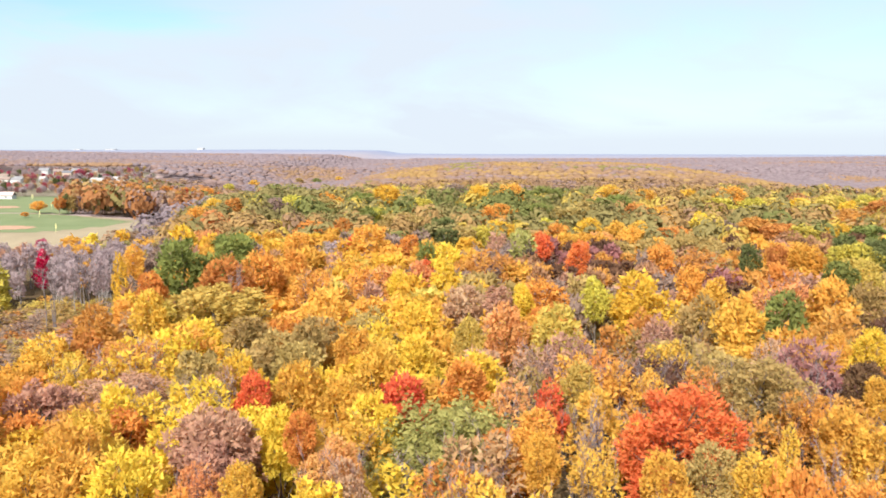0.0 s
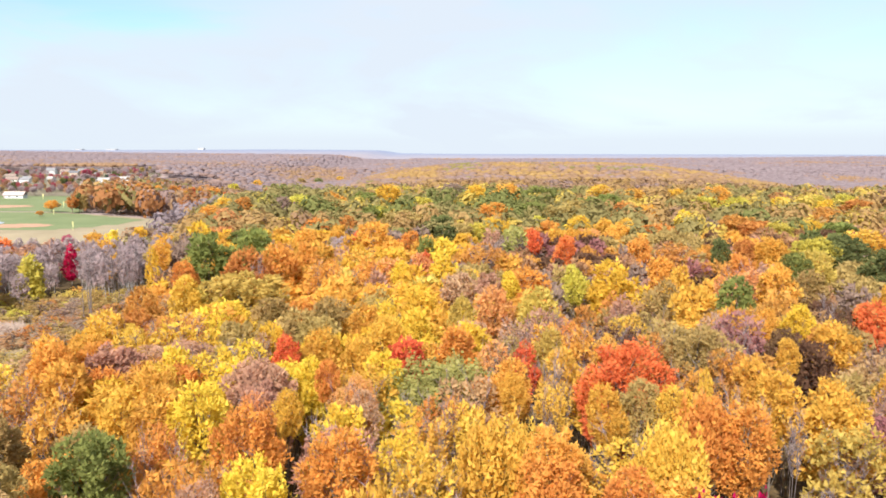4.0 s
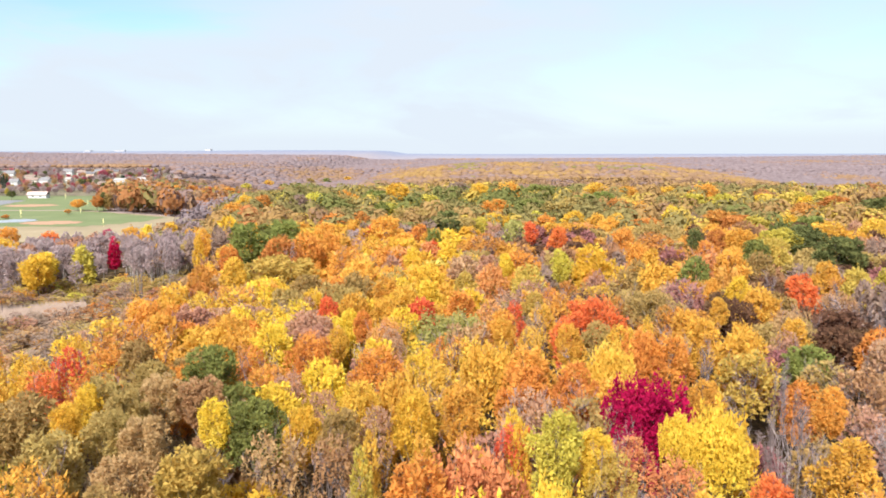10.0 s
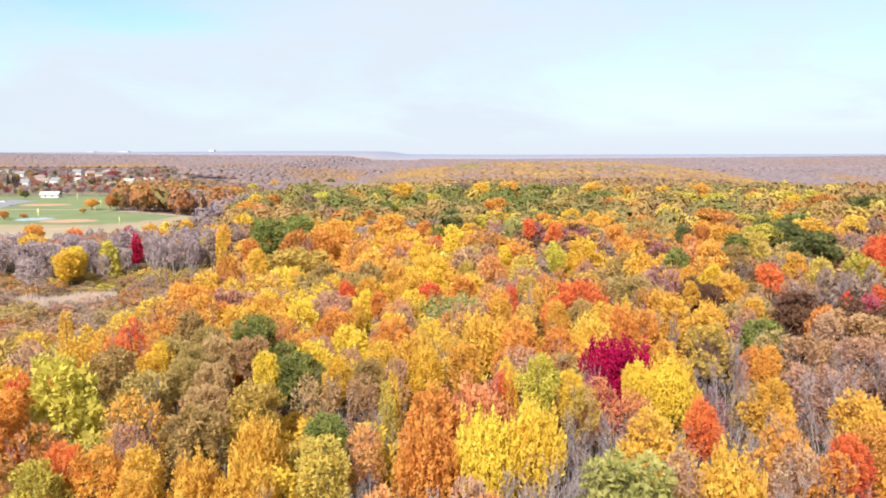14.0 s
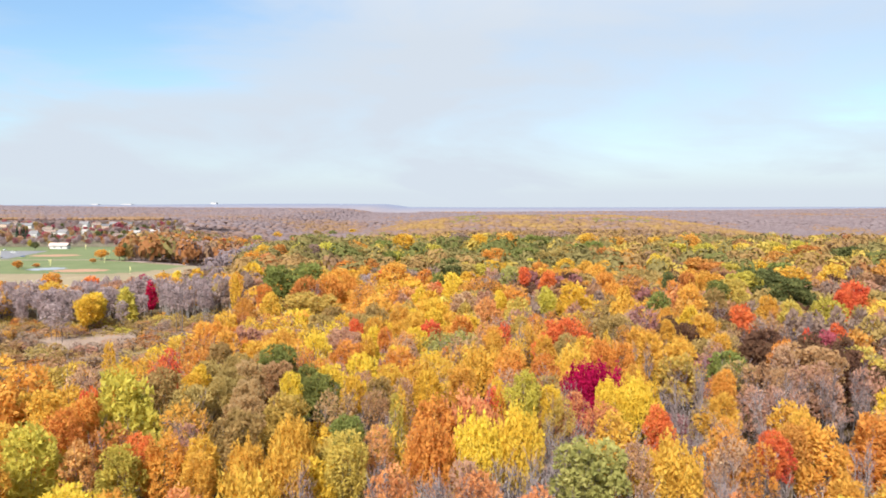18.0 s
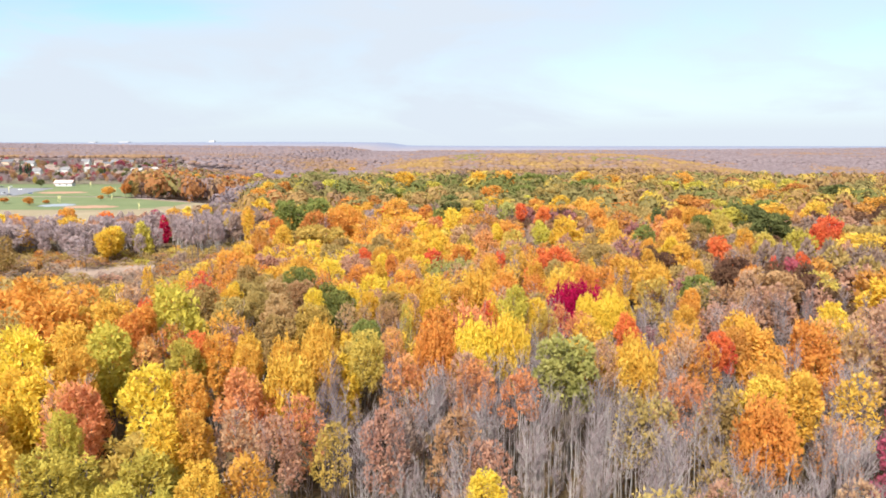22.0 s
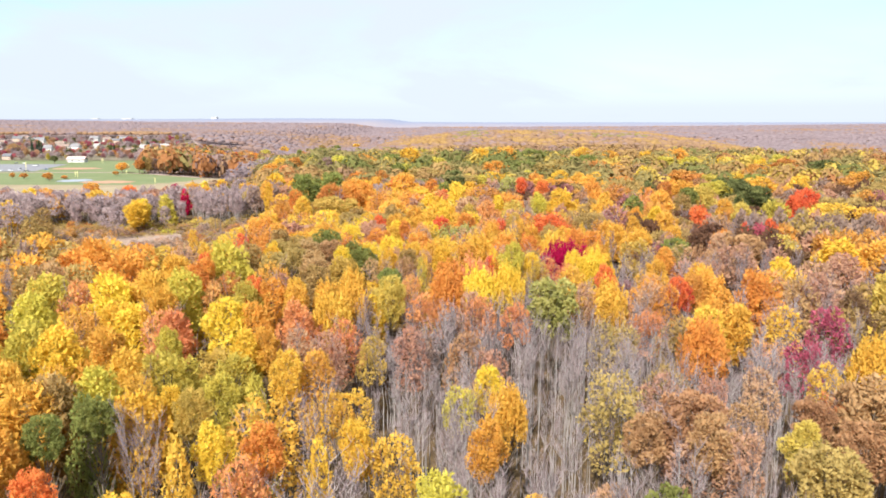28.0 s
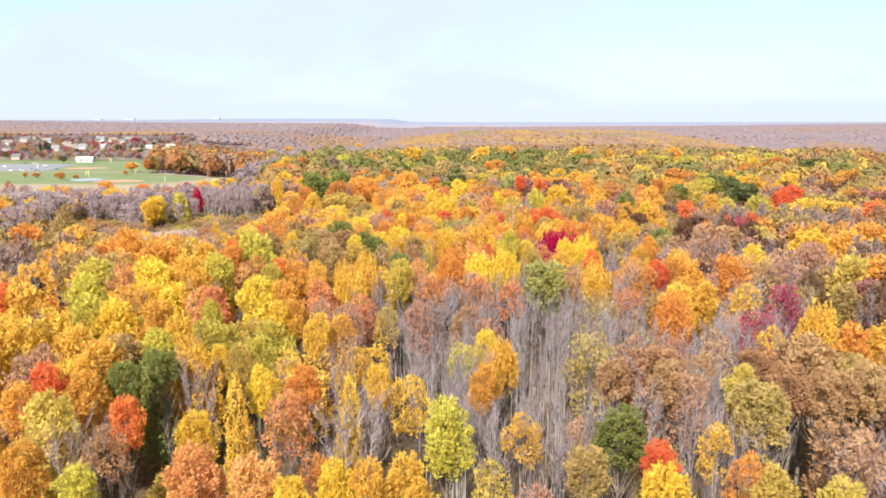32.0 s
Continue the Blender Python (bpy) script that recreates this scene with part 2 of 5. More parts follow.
def ground_z(x, y):
    """The lie of the land: a shallow basin, a wooded rise beyond it and high ground along the horizon."""
    z = -3.5 * ss(90, 150, y) * (1 - ss(300, 370, y)) * ss(-160, -60, x)
    z -= 5.0 * ss(60, 140, y) * (1 - ss(330, 400, y)) * (1 - ss(-140, -90, x)) * ss(-420,-250,x)
    r = math.hypot(x, y)
    z += 4.0 * ss(330, 420, y) * ss(-190, -120, x) * (1 - ss(480, 560, y))
    z -= 17 * ss(470, 640, y) * ss(-330, -150, x) * (1 - ss(1300, 1700, y))
    z += 34 * math.exp(-((x - 170) / 280) ** 4 - ((y - 1180) / 330) ** 2)
    z += 17 * ss(820, 1150, y) * (1 - ss(-420, -250, x))
    z += 52 * ss(1500, 4700, r) + 9 * ss(3600, 4700, y) * math.exp(-((x + 1000) / 800) ** 2)
    return z


def mesh_of(name, verts, faces, material, smooth=False):
    me = bpy.data.meshes.new(name)
    me.from_pydata(verts, [], faces)
    if material:
        me.materials.append(material)
    if smooth:
        me.polygons.foreach_set("use_smooth", [True] * len(me.polygons))
    return me


def part(name, bm, material, parent, label=""):
    me = bpy.data.meshes.new(name)
    bm.to_mesh(me)
    bm.free()
    me.materials.append(material)
    ob = new(name, me)
    ob.parent = parent
    return tagged(ob, label) if label else ob


def box_bm(sx, sy, sz, at=(0, 0, 0), bevel=0.0, bm=None):
    bm = bm or bmesh.new()
    made = bmesh.ops.create_cube(bm, size=1)["verts"]
    bmesh.ops.scale(bm, vec=(sx, sy, sz), verts=made)
    bmesh.ops.translate(bm, vec=at, verts=made)
    if bevel:
        bmesh.ops.bevel(bm, geom=list({e for v in made for e in v.link_edges}), offset=bevel, segments=1, affect="EDGES")
    return bm


# ---- trees ----
class Wood:
    """Gathers tapered branches into one list of corners and faces."""

    def __init__(self, sides=5):
        self.v, self.f, self.sides = [], [], sides

    def limb(self, pts, radii, sides=None):
        k = sides or self.sides
        start = len(self.v)
        for i, (p, r) in enumerate(zip(pts, radii)):
            d = (pts[min(i + 1, len(pts) - 1)] - pts[max(i - 1, 0)]).normalized()
            a = d.orthogonal().normalized()
            b = d.cross(a)
            for j in range(k):
                w = 2 * math.pi * j / k
                self.v.append(tuple(p + (a * math.cos(w) + b * math.sin(w)) * r))
        for i in range(len(pts) - 1):
            for j in range(k):
                a, b = start + i * k + j, start + i * k + (j + 1) % k
                self.f.append((a, b, b + k, a + k))

    def twig(self, a, b, r, side):
        """A thin spray of a twig: one long triangle."""
        i = len(self.v)
        self.v += [tuple(a - side * r), tuple(a + side * r), tuple(b)]
        self.f.append((i, i + 1, i + 2))


def bent(rng, a, b, n, wob):
    pts = []
    for i in range(n + 1):
        u = i / n
        p = a.lerp(b, u)
        s = math.sin(math.pi * u) * wob
        pts.append(p + Vector((rng.uniform(-s, s), rng.uniform(-s, s), rng.uniform(-s, s) * 0.5)))
    return pts


def lobes_for(style, rng):
    """The masses of leaves of a crown 5 m in radius on a tree 18 m high: centre and half-axes."""
    out = []
    if style == "r":
        out.append((Vector((0, 0, 10.6)), (3.1, 3.1, 4.4)))
        out.append((Vector((rng.uniform(-1, 1), rng.uniform(-1, 1), 14.0)), (2.3, 2.3, 2.6)))
        for i in range(30):
            w, h = i * 2.4 + rng.uniform(-0.6, 0.6), -0.95 + 1.85 * (i + rng.random()) / 30
            k = math.sqrt(max(0.0, 1 - h * h))
            q, u = rng.uniform(0.75, 1.75) * (1 - 0.4 * max(h, 0)), rng.uniform(2.5, 4.3)
            out.append((Vector((u * k * math.cos(w), u * k * math.sin(w), 11.2 + rng.uniform(4.3, 5.9) * h)), (q, q, q * rng.uniform(0.9, 1.4))))
    elif style == "o":
        out.append((Vector((0, 0, 11.0)), (2.8, 2.8, 4.0)))
        for i in range(36):
            w, h = i * 2.4 + rng.uniform(-0.7, 0.7), -0.85 + 1.8 * (i + rng.random()) / 36
            k = math.sqrt(max(0.0, 1 - h * h))
            q, u = rng.uniform(0.75, 1.55), rng.uniform(3.1, 4.3)
            out.append((Vector((u * k * math.cos(w), u * k * math.sin(w), 11.4 + rng.uniform(4.2, 5.4) * h)), (q, q, q * 0.8)))
    elif style == "u":
        for i in range(46):
            w, k = i * 2.4, 4.3 * math.sqrt((i + 0.5) / 46)
            tall = 16.0 - 0.22 * k * k + rng.uniform(-1.6, 1.0)
            q = rng.uniform(0.42, 0.74)
            out.append((Vector((k * math.cos(w), k * math.sin(w), tall - 1.8)), (q, q, rng.uniform(2.2, 3.6))))
        out.append((Vector((0, 0, 9.2)), (3.2, 3.2, 3.2)))
    elif style == "t":
        for i in range(17):
            u = i / 16
            w, k = i * 2.4, 2.6 * (1 - u) ** 0.5 * rng.uniform(0.6, 1.05)
            q = 1.35 + 0.7 * (1 - u)
            out.append((Vector((k * math.cos(w), k * math.sin(w), 5.5 + 11.4 * u)), (q, q, q * 1.25)))
    elif style == "s":
        for i in range(24):
            w, h = i * 2.4 + rng.uniform(-0.5, 0.5), rng.uniform(-0.6, 1.0)
            k = math.sqrt(max(0.0, 1 - h * h))
            q = rng.uniform(0.9, 1.7)
            out.append((Vector((3.6 * k * math.cos(w), 3.6 * k * math.sin(w), 11.0 + 5.8 * h)), (q, q, q * 1.2)))
    elif style == "k":
        out.append((Vector((0, 0, 7)), (3.2, 3.2, 7)))
        for i in range(14):
            w, k, q = i * 2.4 + rng.uniform(-0.3, 0.3), rng.uniform(1.6, 3.6), rng.uniform(1.1, 1.9)
            out.append((Vector((k * math.cos(w), k * math.sin(w), rng.uniform(2, 13) * (1 - 0.09 * k))), (q, q, q * 2.6)))
    return out


def fitted(style, seed):
    """The lobes, brought to a crown exactly 5 m in radius and 18 m high."""
    lobes = lobes_for(style, random.Random(seed))
    rng = random.Random(seed + 9)
    skew, lean = rng.uniform(0.78, 1.2), rng.uniform(-0.12, 0.12)
    lobes = [(Vector((p.x * skew + lean * (p.z - 12), p.y / skew, p.z)), a) for p, a in lobes]
    top = max(p.z + a[2] for p, a in lobes)
    wide = max(math.hypot(p.x, p.y) + a[0] for p, a in lobes)
    kx, kz = 5 / wide, 18 / top
    return [(Vector((p.x * kx, p.y * kx, p.z * kz)), (a[0] * kx, a[1] * kx, a[2] * kz)) for p, a in lobes]


def crown_mesh(style, seed, cards, size):
    """A crown of many small three-cornered leaf sprays over the lobes."""
    rng = np.random.default_rng(seed)
    lobes = fitted(style, seed)
    c = np.array([tuple(p) for p, _ in lobes])
    ax = np.array([a for _, a in lobes])
    area = (ax[:, 0] * ax[:, 2])
    pick = rng.choice(len(lobes), size=cards * 5, p=area / area.sum())
    d = rng.normal(size=(cards * 5, 3))
    d /= np.linalg.norm(d, axis=1)[:, None]
    reach = 1 - 0.34 * rng.random(cards * 5) ** 2 + 0.12 * rng.normal(size=cards * 5)
    p = c[pick] + d * ax[pick] * reach[:, None]
    inside = np.zeros(len(p), bool)
    for i in range(len(lobes)):
        q = (((p - c[i]) / ax[i]) ** 2).sum(1)
        inside |= (q < 0.6) & (pick != i)
    p, d = p[~inside][:cards], d[~inside][:cards]
    k = len(p)
    t = d * (0.9, 0.9, 0.7) + rng.normal(size=(k, 3)) * 0.55 + (0, 0, 0.45 if style != "u" else 1.3)
    t /= np.linalg.norm(t, axis=1)[:, None]
    b = np.cross(t, rng.normal(size=(k, 3)))
    b /= np.linalg.norm(b, axis=1)[:, None]
    s = size * rng.uniform(0.55, 1.4, (k, 1))
    j = rng.uniform(0.5, 0.95, (2, k, 1))
    v = np.stack([p + t * s * 1.45, p - t * s * 0.75 + b * s * j[0], p - t * s * 0.75 - b * s * j[1]], 1).reshape(-1, 3)
    verts, faces = v.tolist(), np.arange(3 * k).reshape(k, 3).tolist()
    return mesh_of("crown", verts, faces, LEAF["gd"])


def trunk_mesh(style, seed, full=True):
    rng = random.Random(seed + 77)
    wood = Wood(6 if full else 4)
    top = 13.5 if style != "t" else 16
    lean = Vector((rng.uniform(-0.4, 0.4), rng.uniform(-0.4, 0.4), 0))
    stem = bent(rng, Vector((0, 0, -1.2)), lean + Vector((0, 0, top)), 5, 0.25)
    wood.limb(stem, [0.34 - 0.06 * i for i in range(6)])
    for i, (p, a) in enumerate(fitted(style, seed)):
        if i % (1 if full else 3):
            continue
        z = min(top - 1, max(3.2, p.z - rng.uniform(2.5, 5.0)))
        foot = Vector((0, 0, -1.2)).lerp(lean + Vector((0, 0, top)), (z + 1.2) / (top + 1.2))
        pts = bent(rng, foot, p, 2, 0.25)
        wood.limb(pts, (0.11, 0.07, 0.02), 3)
        if full:
            q = p + Vector((rng.uniform(-1, 1), rng.uniform(-1, 1), rng.uniform(-0.3, 1))) * a[0] * 0.9
            wood.limb([pts[1], q], (0.045, 0.012), 3)
    return mesh_of("trunk", wood.v, wood.f, BARK, True)


def bare_meshes(seed, fine=1.0, fan=False, bark=None, arms=12):
    """A leafless tree of several slender upright stems: the stems with their limbs, and the haze of twigs."""
    rng = random.Random(seed)
    wood, twigs = Wood(4), Wood(3)
    for s in range(rng.choice((3, 4, 5)) if not fan else 6):
        w = rng.uniform(0, 6.28)
        out = rng.uniform(0.4, 1.6)
        foot = Vector((math.cos(w) * out * 0.75, math.sin(w) * out * 0.75, -1.2))
        if fan:
            w = s * 1.05 + rng.uniform(-0.3, 0.3)
            out = rng.uniform(1.6, 3.4)
            foot = Vector((math.cos(w) * 0.2, math.sin(w) * 0.2, -1.2))
        tip = Vector((math.cos(w) * out, math.sin(w) * out, rng.uniform(14.5, 18)))
        stem = bent(rng, foot, tip, 8, 0.3 if fan else 0.16)
        wood.limb(stem, [(0.102 - 0.0108 * i) * (0.75 if fan else 1) for i in range(9)], 4)
        for i in range(arms):
            u = rng.uniform(0.5 if fan else 0.66, 0.98)
            at = stem[int(u * 8)].lerp(stem[min(8, int(u * 8) + 1)], u * 8 % 1)
            ww = w + rng.uniform(-1.9, 1.9)
            reach = rng.uniform(1.1, 2.7) * (1.3 - 0.6 * u) * (1 if fan else 0.72)
            end = at + Vector((math.cos(ww) * reach, math.sin(ww) * reach, reach * rng.uniform(0.9, 1.9)))
            end.z = min(end.z, 18.4)
            arm = bent(rng, at, end, 3, 0.18)
            wood.limb(arm, [k * (0.8 if fan else 1) for k in (0.038, 0.028, 0.02, 0.008)], 3)
            for j in range(int(13 * fine)):
                k = rng.randint(1, 3)
                a = arm[k - 1].lerp(arm[k], rng.random())
                b = a + Vector((rng.uniform(-1, 1), rng.uniform(-1, 1), rng.uniform(0.0, 1.5))) * rng.uniform(0.6, 1.2)
                twigs.twig(a, b, 0.024, Vector((rng.uniform(-1, 1), rng.uniform(-1, 1), 0)).normalized())
    return mesh_of("stem", wood.v, wood.f, bark or (PALE_BARK if fan else BARE_BARK), True), mesh_of("twig_haze", twigs.v, twigs.f, TWIG)


CARDS = {"r": (5400, 3600, 2200, 800, 12500), "o": (5400, 3600, 2200, 800, 12500), "u": (5600, 3600, 2200, 800, 12500), "t": (3600, 2600, 1600, 700, 3600), "s": (1800, 1300, 900, 420, 4000), "k": (600, 600, 420, 300, 600)}
SIZES = (0.235, 0.29, 0.37, 0.62, 0.155)
CROWN, TRUNK = {}, {}
for style in "routsk":
    for v in range(4):
        seed = 100 * "routsk".index(style) + v
        TRUNK[style, v, True], TRUNK[style, v, False] = trunk_mesh(style, seed), trunk_mesh(style, seed, False)
        for lod in range(5):
            CROWN[style, v, lod] = crown_mesh(style, seed, CARDS[style][lod], SIZES[lod])
BARE = [bare_meshes(900 + i) for i in range(6)]
BARE_FAN = [bare_meshes(940 + i, 1.5, True) for i in range(3)]
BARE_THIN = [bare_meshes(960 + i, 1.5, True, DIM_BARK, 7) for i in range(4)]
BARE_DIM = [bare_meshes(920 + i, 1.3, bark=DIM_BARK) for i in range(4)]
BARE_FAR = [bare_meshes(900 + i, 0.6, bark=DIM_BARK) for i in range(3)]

TINT = {"ye": "yellow", "gd": "golden", "or": "orange", "ru": "rusty", "rd": "red", "cr": "crimson", "mg": "wine_red", "pu": "purple", "pk": "pink", "sa": "salmon", "br": "tan",
        "ol": "olive", "oy": "olive_yellow", "gr": "green", "dg": "dark_green", "yg": "lime", "pg": "pale_green", "mv": "mauve", "ba": "withered", "db": "dark_brown"}
NAME = {"w": "bare_birch", "k": "marsh_shrub", "r": "maple_tree", "o": "oak_tree", "u": "ash_tree", "t": "poplar_tree", "s": "thinning_tree", "b": "bare_tree"}
SHAPE = {"k": "leaves on a low spreading shrub", "r": "leaves in a full rounded crown", "o": "leaves in a broad lumpy crown", "u": "leaves on upright plumes of branches",
         "t": "leaves in a tall narrow crown", "s": "leaves thinning out over bare twigs"}
rng = random.Random(5)
PLANTED = []


def nearness(x, y):
    """How near the flight comes to a tree while it is in sight."""
    return max(58.0, y, abs(x) / 0.6)


DEPTH = {"r": 3.0, "o": 2.7, "u": 3.4, "t": 6.0, "s": 3.2}


def crown_depth(style, high, wide):
    """How far a crown is pressed together, so that it is about as deep as it is broad."""
    return min(1.0, DEPTH[style] * wide * 1.5 / high) if style in DEPTH else 1.0


def plant(hue, style, x, y, high, wide):
    z = ground_z(x, y)
    tree = new(NAME[style] if style in "bw" else TINT[hue] + "_" + NAME[style], None)
    tree.empty_display_size = 0.5
    tree.location, tree.rotation_euler = (x, y, z), (0, 0, rng.uniform(0, 6.28))
    near = nearness(x, y)
    lod = 0 if near < 66 or (near < 105 and wide > 6.2) else 1 if near < 110 else 2 if near < 220 else 3
    if style in "bw":
        tree.scale = (wide / 3.6, wide / 3.6, high / 18)
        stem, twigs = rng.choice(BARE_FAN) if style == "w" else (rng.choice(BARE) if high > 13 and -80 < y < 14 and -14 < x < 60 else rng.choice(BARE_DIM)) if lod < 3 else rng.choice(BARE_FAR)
        if lod == 3:
            twigs = CROWN["s", rng.randrange(4), 2]
        for name, me in (("stem", stem), ("twig_haze", twigs)):
            ob = new(name, me)
            ob.parent = tree
            if lod == 3 and name == "twig_haze":
                ob.scale, ob.location = (0.62, 0.62, 0.9), (0, 0, 18 * 0.1)
                ob.material_slots[0].link = "OBJECT"
                ob.material_slots[0].material = LEAF["mv"]
            if name == "twig_haze":
                tagged(ob, kind="stuff")
        return tagged(tree, "leafless tree with pale stems fanning out into bare twigs" if style == "w" else "leafless tree with grey upright stems and fine bare twigs", "tree", "trees of the wood")
    tree.scale = (wide * 0.234, wide * 0.234, high / 18)
    v = rng.randrange(4)
    kind = style
    lod = 3 if kind == "k" else max(0, lod - 1) if wide > 5.6 else lod
    fine = 4 if lod == 0 and wide > 5.2 and kind != "k" else lod
    if style == "s" and lod < 2:
        stem, twigs = BARE_THIN[v]
        ob = new("twig_haze", twigs)
        ob.parent = tree
        tagged(ob, kind="stuff")
        ob = new("trunk", stem)
    else:
        ob = new("trunk", TRUNK[style, v, lod < 1])
    ob.parent = tree
    ob = new("crown", CROWN[style, v, fine])
    ob.parent = tree
    squash = crown_depth(style, high, wide)
    ob.scale, ob.location = (1, 1, squash), (0, 0, 18 * (1 - squash))
    ob.material_slots[0].link = "OBJECT"
    ob.material_slots[0].material = LEAF[hue]
    return tagged(tree, f"autumn tree with {HUE[hue]} {SHAPE[kind]}", "shrub" if kind == "k" else "tree", "shrubs of the marsh" if kind == "k" else "trees of the wood")


def stand(hue, style, *trees):
    for x, y, high, wide in trees:
        PLANTED.append((x, y, wide, hue, style))
        plant(hue, style, x, y, high, wide)


# ---- the ground ----
def ground_material():
    m, n, l, s = base_material("leaf_littered_ground", 0.95, 0.05)
    g = n.new("ShaderNodeNewGeometry")
    litter = ramp_node(n, [(0.30, (0.035, 0.026, 0.018)), (0.5, (0.08, 0.055, 0.03)), (0.72, (0.16, 0.105, 0.045))])
    l.new(noise_node(n, l, g.outputs["Position"], 1.3, 8, 0.7), litter.inputs["Fac"])
    # mauve woodland scrub far off, its tones greyed by haze put into the colour
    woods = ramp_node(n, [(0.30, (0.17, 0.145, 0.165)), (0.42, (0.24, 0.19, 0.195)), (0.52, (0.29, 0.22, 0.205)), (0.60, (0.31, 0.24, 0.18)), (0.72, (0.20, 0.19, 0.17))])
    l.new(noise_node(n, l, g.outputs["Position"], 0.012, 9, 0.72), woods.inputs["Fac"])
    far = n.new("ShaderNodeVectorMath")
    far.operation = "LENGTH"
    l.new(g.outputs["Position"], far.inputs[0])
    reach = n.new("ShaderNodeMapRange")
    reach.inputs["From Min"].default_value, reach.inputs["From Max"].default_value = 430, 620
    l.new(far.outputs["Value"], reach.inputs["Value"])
    # beyond 2 km the base colour turns bluish, distance haze put into it
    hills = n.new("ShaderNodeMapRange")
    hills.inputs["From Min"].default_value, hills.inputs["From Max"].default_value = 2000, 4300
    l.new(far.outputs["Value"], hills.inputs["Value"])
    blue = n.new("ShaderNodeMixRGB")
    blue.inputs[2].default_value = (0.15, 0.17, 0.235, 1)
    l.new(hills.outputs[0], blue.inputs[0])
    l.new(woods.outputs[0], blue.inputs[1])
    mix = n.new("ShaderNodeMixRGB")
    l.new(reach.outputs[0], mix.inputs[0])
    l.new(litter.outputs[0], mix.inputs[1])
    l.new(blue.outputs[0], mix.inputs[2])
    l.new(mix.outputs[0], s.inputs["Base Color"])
    b = n.new("ShaderNodeBump")
    b.inputs["Strength"].default_value, b.inputs["Distance"].default_value = 0.5, 0.12
    l.new(noise_node(n, l, g.outputs["Position"], 3.0, 6, 0.7), b.inputs["Height"])
    l.new(b.outputs[0], s.inputs["Normal"])
    return m


def spaced(lo, hi, step, grow):
    vals, v, s = [0.0], 0.0, step
    while v < hi:
        v, s = v + s, s * grow
        vals.append(min(v, hi))
    neg, v, s = [], 0.0, step
    while v > lo:
        v, s = v - s, s * grow
        neg.append(max(v, lo))
    return neg[::-1] + vals


gx, gy = spaced(-4900, 4900, 9, 1.045), spaced(-4900, 4900, 9, 1.035)
gv = [(x, y, ground_z(x, y)) for y in gy for x in gx]
nx = len(gx)
gf = [(j * nx + i, j * nx + i + 1, (j + 1) * nx + i + 1, (j + 1) * nx + i) for j in range(len(gy) - 1) for i in range(nx - 1)]
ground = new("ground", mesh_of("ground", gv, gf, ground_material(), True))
tagged(ground, "gently rolling woodland ground strewn with brown fallen leaves", "ground", kind="structure")


def patch(name, label, inside, x0, x1, y0, y1, step, material, lift, category="field"):
    """A sheet of another ground cover that follows the land, over the cells whose middle lies inside."""
    vs, fs, at = [], [], {}

    def corner(i, j):
        if (i, j) not in at:
            at[i, j] = len(vs)
            x, y = x0 + i * step, y0 + j * step
            vs.append((x, y, ground_z(x, y) + lift))
        return at[i, j]

    for i in range(int((x1 - x0) / step)):
        for j in range(int((y1 - y0) / step)):
            if inside(x0 + (i + 0.5) * step, y0 + (j + 0.5) * step):
                fs.append((corner(i, j), corner(i + 1, j), corner(i + 1, j + 1), corner(i, j + 1)))
    return tagged(new(name, mesh_of(name, vs, fs, material, True)), label, category, kind="structure")


STRAW = surface("mown_straw_grass", (0.185, 0.15, 0.098), (0.25, 0.203, 0.136), 0.05, 0.6, 0.95, 0.2, 0.05)
TURF = surface("sports_turf", (0.10, 0.125, 0.058), (0.145, 0.165, 0.085), 0.04, 0.5, 0.95, 0.2, 0.05)
CLAY = surface("infield_clay", (0.26, 0.155, 0.105), (0.34, 0.21, 0.145), 0.2, 2.0, 0.95, 0.1, 0.05)


def in_straw(x, y):
    edge = -172 if y < 450 else -166 - 0.42 * (y - 450)
    return 268 < y < 562 and -900 < x < edge


def in_turf(x, y):
    field = math.hypot((x + 300) / 88, (y - 478) / 76) < 1 or (x < -300 and 402 < y < 554)
    return field and y < 562 or (566 < y < 930 and -900 < x < -285 - 0.48 * (y - 560) and not (572 < y < 700 and x < -404 - 0.25 * (y - 575)))


def in_clay(x, y):
    return math.hypot((x + 272) / 20, (y - 446) / 13) < 1 or math.hypot((x + 385) / 24, (y - 620) / 16) < 1


straw_field = patch("straw_field", "pale dry grass field beside the ball ground", in_straw, -900, -100, 360, 560, 8, STRAW, 0.05)
turf_field = patch("turf_field", "green mown grass of the ball ground", in_turf, -900, -100, 420, 900, 8, TURF, 0.12)
ball_infield = patch("ball_infield", "reddish clay infield of the ball ground", in_clay, -420, -240, 420, 640, 4, CLAY, 0.2)
# the trees that can be told apart: place, height and crown radius
stand("ba", "b", (63.8, -28.7, 19.1, 3.9), (-15.4, -15.6, 19.8, 2.9), (-7.6, -13.5, 19.8, 2.1), (-7.4, -9.8, 20, 2), (33.9, 21.5, 19.5, 1.8), (46.4, 47, 17.7, 2.1), (38.8, 54.8, 18.3, 2.3), (14.8, 70.5, 19.6, 2.7), (76.6, 87.7, 18.3, 6.2), (-45.8, 158.7, 24.3, 3.1), (-188, 162, 17.1, 7.9), (-143, 175, 17.1, 7.7), (-191, 184, 17.1, 8.3), (-104, 189, 19.8, 6.7), (-103, 207, 19.8, 5.1), (-192, 210, 17.1, 8.8), (-160, 217, 17.1, 7.9), (-169, 217, 17.1, 8.6), (-185, 224, 17.1, 9), (-148, 225, 17.1, 7.7))
